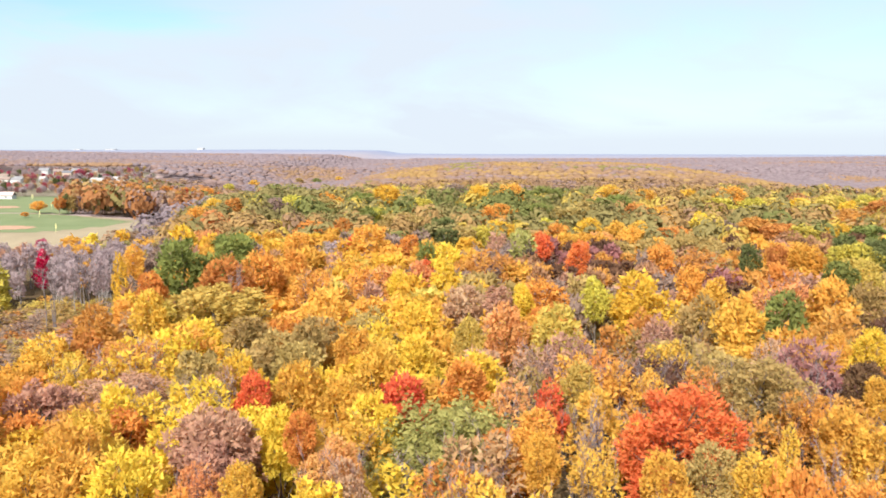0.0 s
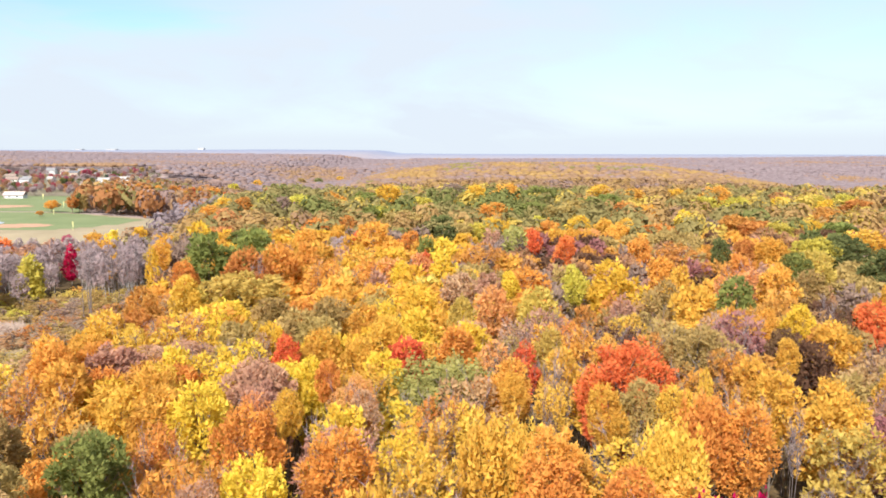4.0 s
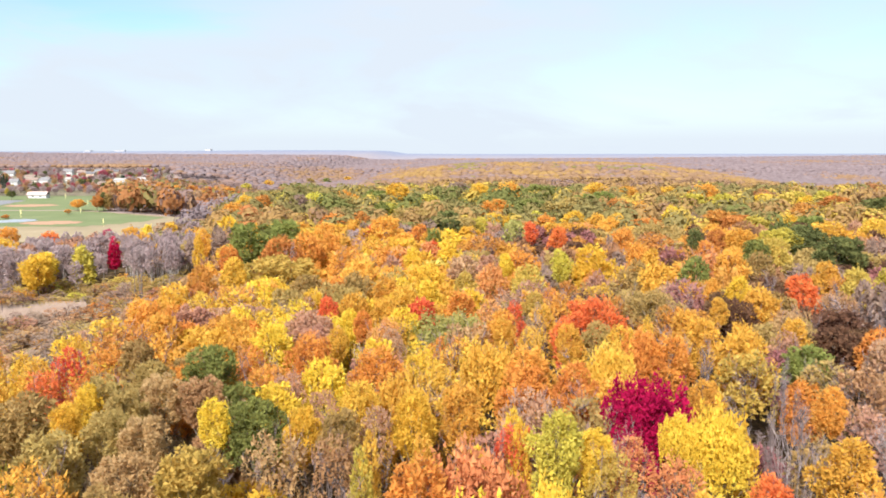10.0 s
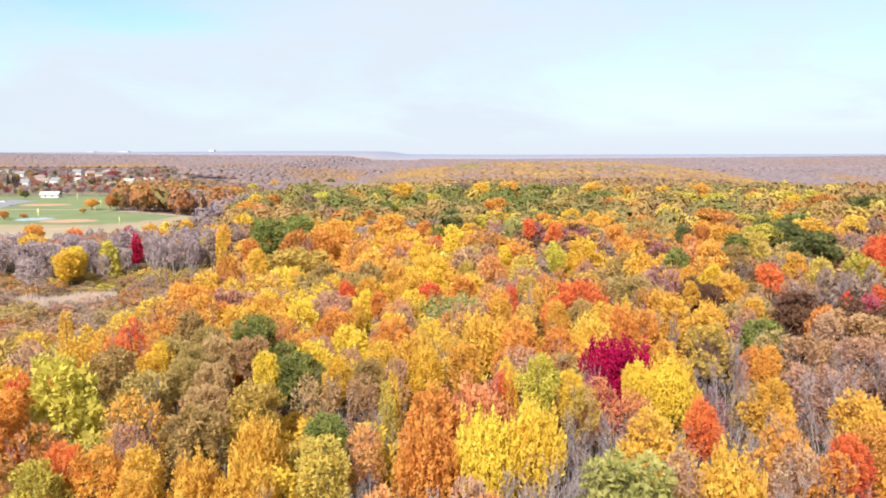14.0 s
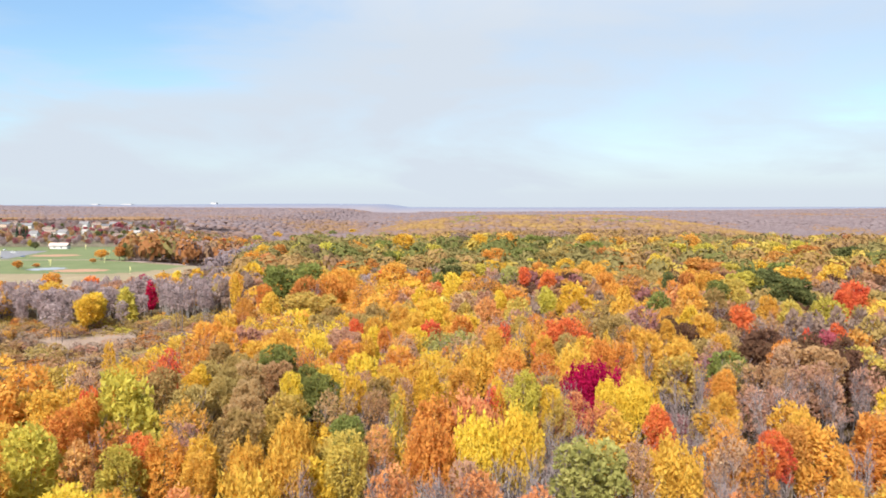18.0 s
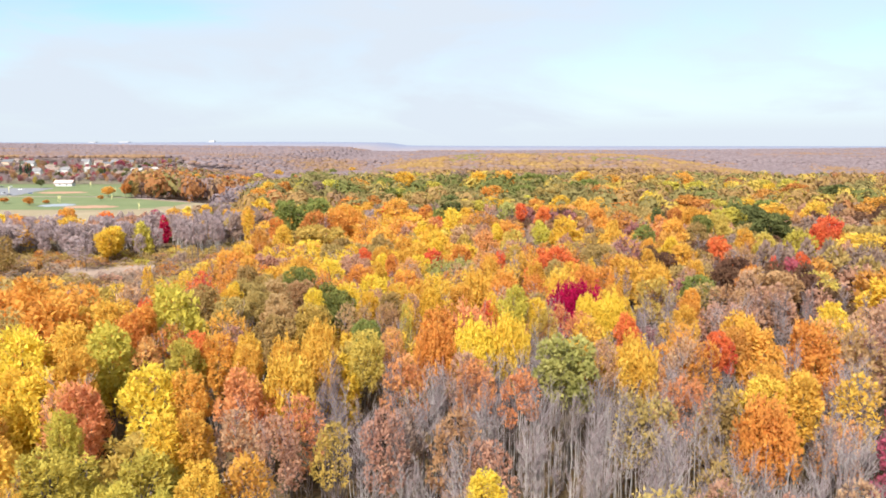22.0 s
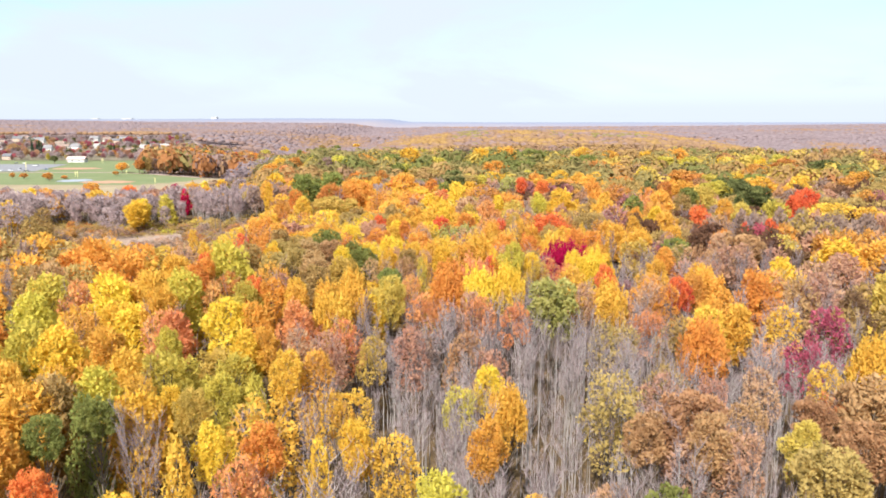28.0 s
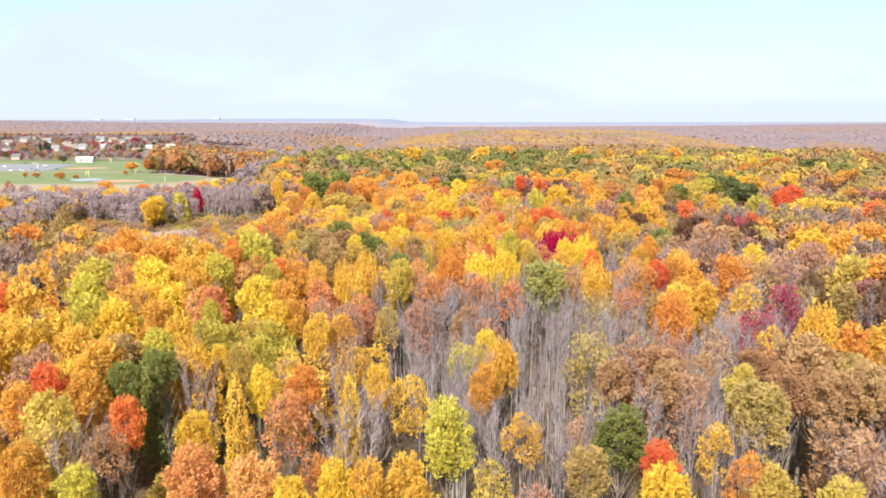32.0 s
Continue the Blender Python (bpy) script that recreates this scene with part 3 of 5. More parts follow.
stand("ba", "b", (-132, 254, 17.1, 6.3), (-39, 262, 18, 8.2), (-19, 281, 18, 4.5), (-133, 329, 17.1, 9.4))
stand("ba", "k", (-98, 168, 4.5, 6))
stand("ba", "r", (-90, 384, 20, 10), (6, 454, 23.3, 10))
stand("ba", "s", (128, 333, 17.5, 9.4))
stand("ba", "w", (-37.2, -78.6, 19.5, 2.1), (22.8, -77.1, 19.7, 1.8), (22, -72.7, 19.7, 1.8), (-12, -72.3, 19.7, 4.2), (-31.9, -60.2, 19.3, 2.5), (-15.4, -56.8, 19.8, 1.8), (34, 16.8, 20, 2.7), (49.5, 21.9, 19.5, 4.1), (35.5, 61.1, 19.3, 2.9))
stand("br", "o", (38.9, -65.8, 19.7, 2.6), (34.9, -64.9, 19.7, 2.5), (44, -63.9, 19.7, 2.6), (22.2, -63.3, 19.6, 2.4), (16.1, -62.8, 19.6, 2.2), (33.1, -59.3, 19.7, 1.9), (22.8, -54.7, 18.6, 3.8), (41.9, -54.2, 19.7, 4.2), (-27.2, 6.9, 21.1, 2.6), (-28.8, 15.6, 21.2, 2.3), (-28, 28.9, 20.9, 2.6), (-32.7, 29.9, 21, 2.6), (72.3, 50.9, 18.5, 2.9), (70.2, 57.1, 18.5, 6.2))
stand("br", "s", (-34, -78.9, 18.5, 1.8), (27.8, -57.2, 18.7, 1.9), (-10.7, 14.4, 19.8, 2.4), (-16.2, 15.4, 19.8, 3.2), (-29, 91.2, 17.9, 3.8))
stand("cr", "u", (23, 28.8, 21.3, 5.8))
stand("db", "o", (72.1, 81.1, 17.8, 5.2), (66.4, 69.5, 17.0, 4.6))
stand("db", "r", (62.4, -13.3, 19.6, 3), (52.1, 87.7, 19.8, 2.5))
stand("dg", "o", (125.5, 180.3, 23.3, 9.3), (129.8, 213, 23.3, 10), (136.1, 227.6, 23.2, 5.3), (131.4, 235.8, 23.2, 3.7), (2, 278, 20.5, 5.4), (-1, 321, 20.5, 7.9), (247, 367, 20.5, 10))
stand("dg", "r", (89.6, 211.2, 23.3, 3.6))
stand("gd", "r", (-8.7, -88.4, 19.7, 1.8), (-5.7, -86.9, 19.7, 1.8), (-38.2, -85.4, 19.6, 2), (-42.3, -65.9, 19.3, 2.5), (1.4, -64.9, 19.7, 1.8), (-45.8, -54.5, 19.2, 3.5), (-19.3, -52.1, 22.1, 1.9), (-52.2, -48.9, 19.5, 3.6), (-61.3, -46.2, 19.7, 3.2), (-40.7, -42.5, 19.3, 2.7), (-58.3, -41.8, 19.8, 3.6), (-46.1, -36, 19.8, 3), (-25.8, -34.9, 19.6, 2.1), (-71.9, -26.6, 20.3, 4.1), (35, -24.2, 19.9, 2.9), (40, -22.4, 19.9, 2.9), (37.5, -19.6, 19.9, 2.3), (-46.9, -17.2, 20.9, 3), (-26.1, -13.8, 20.6, 2.1), (-27.2, -9.3, 20.8, 2.2))
stand("gd", "r", (-52.5, -6.2, 21.3, 3.4), (20, -0.4, 20.7, 3.7), (44, 3.7, 19.8, 2.2), (-53.7, 7.7, 21.6, 2.6), (45.6, 8.5, 19.8, 3.4), (38.3, 15.4, 19.3, 3.1), (1.7, 27.6, 20.7, 2.6), (-9.9, 28.4, 20.7, 2.3), (30.2, 30.9, 20.1, 2.2), (-16.6, 57, 20.2, 1.8), (19.1, 59.4, 20, 2.4), (27.3, 60, 19.7, 2.7), (46.7, 60.3, 18.4, 4.5), (9.1, 64.1, 20, 1.9), (-34.6, 65.7, 19.9, 4), (49, 65.8, 18.7, 3.7), (42.2, 67.4, 19.1, 3), (58.4, 69.4, 18.6, 2.6), (41.6, 72, 19.4, 3.4), (50.5, 81.8, 19.6, 1.8))
stand("gd", "r", (-12.1, 82.4, 19.5, 3), (-18.6, 88.8, 19.3, 3.5), (63, 92.4, 19.4, 5.1), (-9.1, 96.6, 19.6, 3.5), (130.8, 104.4, 20.1, 6.1), (-12.9, 107, 20.2, 3.4), (125.4, 116.6, 21.2, 10), (50.5, 121.9, 22.2, 5), (92.8, 125, 22.4, 3.3), (-55, 134.1, 23, 3.4), (55.2, 146.2, 24.1, 3.4), (106.6, 211.6, 23.3, 6.6), (151.4, 239.7, 23.2, 9.1), (-184, 246, 17.1, 5.9), (178.7, 254.8, 23.2, 6.5), (46, 273, 20, 6.1), (-151, 295, 17.1, 5.9), (75, 316, 20, 5.7), (85, 317, 20, 5.8), (245, 319, 20, 10))
stand("gd", "r", (-122, 386, 20, 5.7), (116, 422, 21.6, 10), (97, 426, 24, 10), (-248, 960, 20, 7.6), (-188, 1321, 20, 7.6))
stand("gd", "s", (22.1, -78.7, 18.7, 1.8), (4.6, -76.2, 18.7, 1.8), (-6.8, -65.3, 18.7, 2.5), (-14.2, -55.7, 18.8, 2.3), (-11.8, -54.5, 18.8, 1.8), (-16.5, -48.8, 21.2, 3), (-37.2, -47.8, 18, 2), (41.3, -45.6, 18.7, 1.8), (48.2, -19.6, 18.7, 3), (42, -18.2, 18.8, 2.1), (60.8, 10, 18.5, 5.5), (-54.1, 41.7, 19.6, 2), (13.6, 62.9, 19, 2.5), (32.4, 101.6, 19.4, 3.6))
stand("gd", "t", (-25, -68.1, 19.5, 2.3), (-7.2, 12.7, 20.9, 1.8), (-64.6, 49.1, 20.3, 2.3), (-53.7, 51.7, 20.3, 2.1), (33.2, 66.9, 19.6, 1.8), (-173, 236, 17.1, 4.8))
stand("gd", "u", (3.9, -56.2, 19.9, 2.2), (51.5, -37.4, 20.3, 3), (-20, -18.9, 20.9, 3.4), (-21.7, -11.4, 21.1, 2.3), (-17.7, -11.2, 21.1, 2.5), (24.4, -8.6, 21.1, 3), (-18.8, -2.4, 21.3, 2.7), (-5.4, 32.1, 21.2, 3.5), (22.9, 46.9, 20.6, 3.7), (6.3, 50.1, 20.1, 4.4))
stand("gr", "o", (13.5, -77.5, 19.7, 2.6), (-39.4, -63.3, 19.3, 1.8), (-36.6, -58.5, 19.2, 1.8), (-12.5, -0.6, 20.7, 2.1), (-20.2, 23, 20.3, 3.1), (-22.4, 27.1, 20.9, 2), (-30.7, 40.3, 21.7, 3.8), (55, 57.4, 17.2, 3.5), (-60.5, 166.9, 29.1, 6.8), (95.2, 172.8, 23.6, 4.1), (-51.6, 176.4, 29.2, 6.9), (-74, 255, 20.5, 9.4), (172, 295, 20.5, 10), (-35, 352, 20.5, 8.7), (48, 361, 20.5, 8.3), (82, 382, 20.5, 9.7), (95, 395, 20.5, 10), (-46, 409, 20.5, 10), (59, 422, 23.1, 10))
stand("gr", "r", (63, 132, 23.3, 4.5), (-218, 927, 20, 7.6), (-205, 1184, 20, 7.6))
stand("gr", "s", (-5.2, 229.7, 21.8, 3.2))
stand("gr", "t", (-38.6, -56.9, 19.1, 2.5))
stand("mg", "r", (82.9, 72.6, 18.7, 3.8))
stand("mg", "s", (42.7, -37.1, 18.7, 2.5), (54.2, -21.5, 19.3, 3.3))
stand("mg", "t", (-158, 285, 17.1, 5.7))
stand("ol", "k", (-134, 186, 4, 9.4), (-100, 192, 4.5, 6.7), (-159, 207, 4, 10), (-148, 214, 4, 10), (-123, 215, 4, 9.8))
stand("ol", "o", (9, -85.7, 19.7, 1.8), (29.5, -69.8, 19.7, 2.9), (-25.9, 0.2, 21, 3.2), (-35.5, 10.7, 21.6, 3.2), (-33.2, 17, 21.3, 2.2), (-10.6, 18.3, 20.8, 2), (-43.7, 21.3, 21.4, 3.2), (-34, 23.2, 21.2, 2.6), (-38.8, 28.8, 21.1, 2.8), (-36, 34.9, 21, 2.5), (-42.7, 46.6, 20.6, 3.2), (39, 87.4, 20.1, 6.1), (-32.9, 95.3, 18.7, 4.4), (8, 295, 20, 9.1), (-20, 340, 20, 10), (59, 355, 20, 9.5), (73, 374, 20, 8.4), (141, 401, 20, 10))
stand("ol", "r", (-44.9, -51.9, 19.2, 3.6), (23.8, 61.4, 19.9, 2.7), (-21.4, 113.3, 20.6, 3.1), (82.4, 138.8, 24, 3.8), (88, 264, 20, 7.4), (-62, 384, 20, 10), (-249, 750, 20, 7.6), (-222, 1132, 20, 7.6))
stand("ol", "s", (-12.4, 127, 21, 2.5), (48.3, 133.6, 22.4, 4.4))
stand("ol", "t", (-120.5, 77.2, 20.3, 4.5), (-168, 166, 17.1, 5.9))
stand("or", "r", (-47.1, -70.3, 19.4, 1.9), (-18.4, -65.6, 19.7, 1.8), (51, -48.1, 19.7, 2.5), (-30.2, -23.6, 20.3, 2.4), (-31.2, -9.6, 20.9, 2.7), (-46.8, -2, 21.6, 3), (44.2, -0.9, 19.9, 3.7), (53.6, 2.8, 19.7, 4.5), (-46.2, 3, 21.8, 2), (84.9, 4.8, 19.5, 4.6), (-2.1, 5.8, 20.9, 3.8), (-66.6, 16.4, 21, 5.2), (44.7, 30.7, 19.3, 1.9), (15.6, 34.4, 21, 2.9), (-82.8, 36.7, 20.3, 4.8), (97.7, 41.7, 19.1, 5.7), (-9.4, 44.6, 20.4, 3.4), (11.3, 45.6, 20.2, 3.5), (-114.3, 47.2, 20, 5.1), (51.3, 50.1, 14, 3.1))
stand("or", "r", (-19.5, 51.4, 20.4, 3.7), (110.7, 53.6, 19.2, 6.7), (33.4, 55.5, 19.3, 3.5), (68.9, 62.7, 18.4, 3.3), (9.1, 69.7, 20, 2.8), (-14.2, 69.8, 19.8, 1.8), (2.7, 89.2, 19.6, 3.7), (56, 101.5, 20.3, 2.1), (73.6, 136, 25.3, 4.6), (20.5, 148, 23.4, 6), (-60.2, 148.8, 24.6, 3.5), (56, 163.3, 23.8, 3.8), (79.4, 168.8, 23.7, 5.3), (-42.9, 172.2, 25.7, 6.1), (-37.8, 185, 24.8, 4.6), (-82.6, 192.9, 24.4, 3), (63.6, 211.3, 23.3, 4.6), (-215, 256, 17.1, 5.9), (-26.2, 260.8, 23.3, 7.7), (-13, 263, 20, 5.8))
stand("or", "r", (-55, 272, 20, 6.1), (-211, 295, 17.1, 5.9), (77, 296, 20, 5.9), (-30, 299, 20, 9.3), (48, 307, 20, 6.6), (-58, 315, 20, 8.5), (106, 356, 20, 7.2), (27, 363, 20, 10), (-123, 364, 20, 7.6), (-66, 416, 20, 10), (163, 417, 23.5, 10), (39, 436, 24, 10))
stand("or", "s", (22.6, -84.5, 18.7, 2), (34.8, -6.4, 19.1, 2.2), (-84, -2.3, 19.5, 3.5), (32.9, -1.3, 19.2, 3.7), (34.9, 4, 19.1, 2.8), (-34.9, 6.8, 20.6, 3.5), (-42.6, 31.2, 20, 2.4), (-22.8, 39.2, 19.8, 3.8), (-27.2, 47.4, 19.7, 2.8), (-47.7, 47.9, 19.5, 2.9), (41.7, 78.1, 18.7, 2.5), (25.5, 87.2, 19, 2.8), (22.7, 90.3, 19, 3.6), (-23.1, 142.7, 22.1, 5.4), (-30.5, 166.4, 22.9, 5.9), (-20, 177.6, 21.5, 6.3), (125, 260, 17.5, 10), (100, 317, 17.5, 10), (-272, 341, 9, 3.4))
stand("or", "u", (31.9, -32.1, 20.5, 3), (-2.5, -3, 21.3, 3), (29.7, 56.7, 20.2, 3.3))
stand("oy", "o", (-22.2, 8.5, 21, 3.4), (-45.7, 146.2, 22.2, 10))
stand("oy", "r", (27.3, -90.8, 19.7, 1.8), (23, -89.1, 19.7, 1.8), (-42.5, -72.7, 19.4, 2.6), (29.7, -64.6, 19.7, 1.8), (-28.1, -55.9, 19.3, 1.8), (-12, -6.2, 20.6, 2.5), (79.1, 4.7, 19.5, 4.1), (16.5, 86.9, 19.9, 2.9), (4.1, 112.3, 20.8, 2.5), (95.1, 116.1, 21.4, 3.5), (19.4, 122.5, 21.9, 4.1), (102.9, 179.2, 23.5, 7))
stand("oy", "s", (1.1, -86.2, 18.7, 1.8), (-11.9, -35.7, 18.7, 2), (14.8, 10.5, 20, 2.1), (44.8, 54.4, 17.3, 4.2), (82.2, 59.1, 17.7, 6.2))
stand("pg", "o", (14.6, -11.5, 21.2, 4.1), (31, 284, 20, 4.5))
stand("ba", "b", (11.8, -16.6, 17.6, 2.6), (14.4, -17.2, 17.2, 2.8), (17.2, -16.4, 17.8, 2.6))
stand("pg", "s", (28.4, 253.3, 22.1, 4.9))
stand("pg", "u", (0.5, 78.1, 17.7, 9.1))
stand("pk", "o", (-22.8, 69.3, 19.8, 4.5), (-42.8, 93.7, 15.9, 7.1), (10.8, 140.4, 22.9, 3.3), (4.3, 145.7, 22.4, 4.1))
stand("pk", "s", (4.3, -90.4, 18.7, 2.1), (34.4, -80.4, 18.7, 2.5), (24.5, -63.9, 18.7, 2.3), (-54.2, -54.9, 18.5, 3.5), (27, -49.9, 18.6, 1.8), (32.9, -47.8, 18.7, 2.3), (-17.8, -33.4, 18.7, 2.5), (-22.2, -32.2, 18.8, 3), (-7.2, -31.6, 18.7, 2.8), (1.8, -12.5, 19.5, 3), (20.6, -7.5, 19.6, 2.1), (32.2, -5.3, 19.2, 2.6), (-31.1, -2.5, 20.1, 2.6), (71.8, 18.5, 18.3, 5), (-7.2, 22.1, 19.8, 1.8), (82.3, 27.4, 18.1, 5.3), (9.5, 28, 19.7, 4), (-13.9, 28.6, 19.7, 1.8), (-61.1, 32.2, 19.7, 4.4), (-19.3, 35.4, 19.7, 2.2))
stand("pk", "s", (-8.4, 60, 19.1, 2), (55.6, 65.4, 17.4, 2.7), (5.2, 98.7, 18.9, 3.5), (47, 101.5, 19.4, 3.4), (18.6, 106.2, 19.5, 4.2), (34.8, 117, 20.6, 3.9))
stand("pu", "s", (47.2, 92.4, 21.4, 5))
stand("rd", "r", (15.2, -84.6, 19.7, 1.8), (-34.2, -74.3, 19.5, 1.8), (-47.2, -64.3, 19.4, 2.8), (-75.1, -26.5, 20.3, 1.8), (-34.3, -8.7, 21, 1.9), (36.6, -4.7, 20.1, 1.8), (26.5, 4.5, 20.4, 2.1), (24.4, 72.5, 21.4, 6.5), (89.7, 80.8, 18.9, 2.6), (-22.4, 84, 19.3, 2.5), (-5.4, 85.1, 18.9, 4.6), (78.3, 107.4, 20.5, 4.7), (142.6, 107.8, 20.4, 5), (127.2, 147.2, 23.4, 4.7), (141.2, 168.6, 23.3, 6.2), (-4.8, 196.8, 20.4, 2.2), (41.3, 219.6, 23.1, 3.8), (33.2, 235.6, 23.1, 2.8), (-32, 262, 20, 3.7), (37, 273, 20, 3.9))
stand("rd", "r", (-179, 274, 17.1, 5.6))
stand("rd", "s", (38.4, -3.3, 19, 1.8), (6.6, 16.6, 20.1, 2.2), (-49.8, 35.2, 19.8, 2.5), (-52.4, 46.8, 19.5, 2.8), (12.4, 82.9, 18.9, 2.8))
stand("rd", "t", (-47.7, 6.1, 21.8, 1.8), (-47.8, 8.3, 21.9, 1.8), (80.1, 76, 18.6, 2.3))
stand("ru", "o", (143, 308, 20, 9), (141, 326, 20, 10))
stand("ru", "r", (40.6, -1.5, 20, 2.2), (-59.2, 121.2, 21.6, 3.8), (-49.5, 162.7, 25.7, 7), (96.1, 208.5, 23.3, 3.6), (-45, 323, 20, 5.8), (183, 334, 20, 10), (196, 349, 20, 10), (98, 364, 20, 10), (226, 377, 20, 10), (-112, 385, 20, 7.6), (43, 447, 20.2, 8.7))
stand("ru", "s", (-13.3, -85.3, 18.7, 1.9), (-54.4, -25.6, 19.4, 2.8), (-40.1, -3.1, 20.4, 3), (-53.6, 65, 18.8, 4.9), (40, 79.7, 18.8, 2.2), (-47.7, 106.7, 18.4, 6.3), (66.9, 121.5, 21.3, 4.8), (73.2, 205.7, 22.3, 9.3), (14.2, 211.3, 21.5, 7.9))
stand("sa", "r", (-18.1, -87.4, 19.7, 2.4), (-23.8, -84.8, 19.6, 2.6), (-40.2, -28.3, 20.2, 2.7), (-23.9, -23.3, 20.2, 3.4), (-9.3, 63, 20, 2.3), (10.9, 124, 21.9, 3.9), (-104, 332, 22, 7.7))
stand("sa", "s", (-19.3, -70.4, 18.6, 2.7), (-16.4, -28.4, 18.9, 2.7), (-42.9, -25.4, 19.4, 3.7), (7.9, -19.3, 19.3, 2.4), (2.8, -15.2, 19.4, 2.6), (-6.2, -14, 19.3, 3.3), (-41.1, -9.2, 20.2, 2.2), (-64.4, -7.5, 19.9, 3.4), (-8.9, -1, 19.7, 2.3), (57.8, 8.3, 18.6, 4.2), (20.3, 9.4, 19.8, 2.7), (17.3, 14.4, 19.9, 2.1), (-20.9, 58.8, 19.2, 2.1), (-11.3, 61.2, 19, 1.9), (8.1, 83.7, 18.8, 2.8), (71.8, 148.8, 23.2, 6.8), (-5.8, 191.4, 20.7, 4.8), (64, 298, 17.5, 10), (-95, 298, 17.5, 6.9))
stand("sa", "u", (2.2, 9.5, 21.7, 4.6))
stand("ye", "r", (-14.3, -91.2, 19.7, 1.8), (14.7, -88.9, 19.7, 2.2), (-11.4, -88.4, 19.7, 1.8), (-25.9, -78, 19.6, 1.9), (-22.9, -65.5, 19.6, 1.9), (-10.2, -65.2, 19.7, 1.8), (-32.9, -49.5, 17.1, 1.9), (2.7, -42.9, 17.3, 1.8), (-27.8, -35.9, 19.5, 2.4), (-52.7, -35.5, 19.9, 3.6), (-34.3, -24.1, 20.9, 3.9), (-58.2, -8.1, 21.1, 4.4), (13.8, 12.8, 21.1, 1.8), (64.8, 18.3, 19.3, 3.2), (-37.9, 18.4, 21.5, 1.8), (-14.4, 19.5, 20.8, 2), (-24.1, 21.8, 20.9, 1.8), (-3.4, 23.7, 20.8, 2.4), (-39.4, 25.3, 21.2, 1.8), (-18.9, 27.3, 20.8, 3.3))
stand("ye", "r", (-15.2, 37.7, 20.6, 3.5), (89.3, 44.9, 18.9, 5.2), (-27.3, 60, 20.1, 4.1), (-16.7, 71.4, 19.7, 2.4), (-26.8, 94, 19, 3.4), (-4.3, 101.9, 19.9, 3.2), (63.5, 105.3, 20.4, 2.5), (-63, 116.3, 14.2, 6.5), (-3.8, 124.6, 21.8, 4.5), (15.8, 142.9, 23.1, 2.2), (40.2, 145.2, 25.1, 7.2), (-11.1, 180, 20.2, 2.8), (0.9, 185, 21.9, 4.6), (-199, 196, 17.1, 4.1), (-143, 199, 17.1, 5.9), (-145, 206, 17.1, 5.9), (-224, 256, 17.1, 4.8), (-96, 267, 22, 5.5), (-149, 306, 17.1, 4.2), (168, 309, 20, 6.2))
stand("ye", "r", (25, 316, 20, 10), (-144, 324, 17.1, 3.8), (65, 325, 20, 7.3), (120, 341, 20, 4.5), (-128, 357, 15.5, 4.7), (209, 377, 20, 6.8), (188, 388, 20, 9.1), (20, 417, 24, 7.4), (-32, 419, 24, 10), (149, 448, 20.3, 7.5))
stand("ye", "s", (-3.6, 47.6, 19.3, 2.8), (1, 223.7, 21.6, 5.2))
stand("ye", "t", (-13, -69, 19.7, 1.8), (7, 15.3, 21.1, 1.8), (6.9, 18.9, 21, 1.8), (-76, 169.6, 25.6, 2.3))
stand("ye", "u", (3, -1, 21.4, 3.3), (8.2, 1.2, 21.6, 3.2), (26.7, 17.4, 21, 2.8), (22.8, 17.5, 21.2, 1.8), (28.2, 20.7, 20.9, 3.7))
stand("yg", "o", (120, 212, 23.3, 7.3), (146, 387, 20, 10))
stand("yg", "r", (-31.3, -89.4, 19.6, 1.8), (-2.7, -75, 19.7, 2.6), (-41.3, -48.4, 19.1, 2.7), (-28.7, -46.7, 17.5, 2.7), (-38.5, -35.1, 19.7, 1.8), (-57.6, -34.2, 20, 3.1), (-65.2, -19.7, 20.6, 3.5), (-34.7, -12.6, 20.9, 2.4), (-45, -10.9, 22.5, 3.4), (-70.3, -6.3, 20.8, 4.3), (-43.5, 8.6, 24.3, 5.3), (9.9, 11.3, 23.5, 2.6), (108.4, 121.8, 21.8, 5.7), (31.3, 147.2, 23.9, 3), (15, 295, 20, 6.5), (149, 298, 20, 10), (46, 324, 20, 4), (-31, 350, 20, 5), (-98, 384, 20, 7), (-13, 385, 20, 10))
stand("yg", "r", (164, 388, 20, 10), (-81, 397, 20, 10), (213, 402, 20, 10), (235, 403, 20, 10), (-24, 448, 21.8, 10), (-245, 837, 20, 7.6))
stand("yg", "s", (-0.9, -53.3, 18.6, 1.8))
stand("yg", "t", (-23.5, -48.4, 18.1, 2.1), (-7.3, 8.9, 20.9, 1.8), (-138, 220, 17.1, 5), (-141, 227, 17.1, 4.9))

# ---- the rest of the wood: trees between those, taking after their neighbours ----
def in_marsh(x, y):
    return 58 < y < 222 and -215 < x < -62 - 0.1 * (y - 60)


def in_village(x, y):
    return 780 < y < 1135 and -790 < x < -0.375 * (y + 55)


def open_land(x, y):
    return (920 < y < 1004 and -504 < x < -300) or in_straw(x, y) or in_turf(x, y) or in_marsh(x, y) or (x < -150 and 276 < y < 562) or (560 <= y < 930 and x < -285 - 0.48 * (y - 560)) or in_village(x, y)


GROVE = ((-14, -22), (2, 2), (22, 12), (46, 12), (60, -2), (48, -40), (32, -74), (8, -78), (-1, -72), (-9, -50))


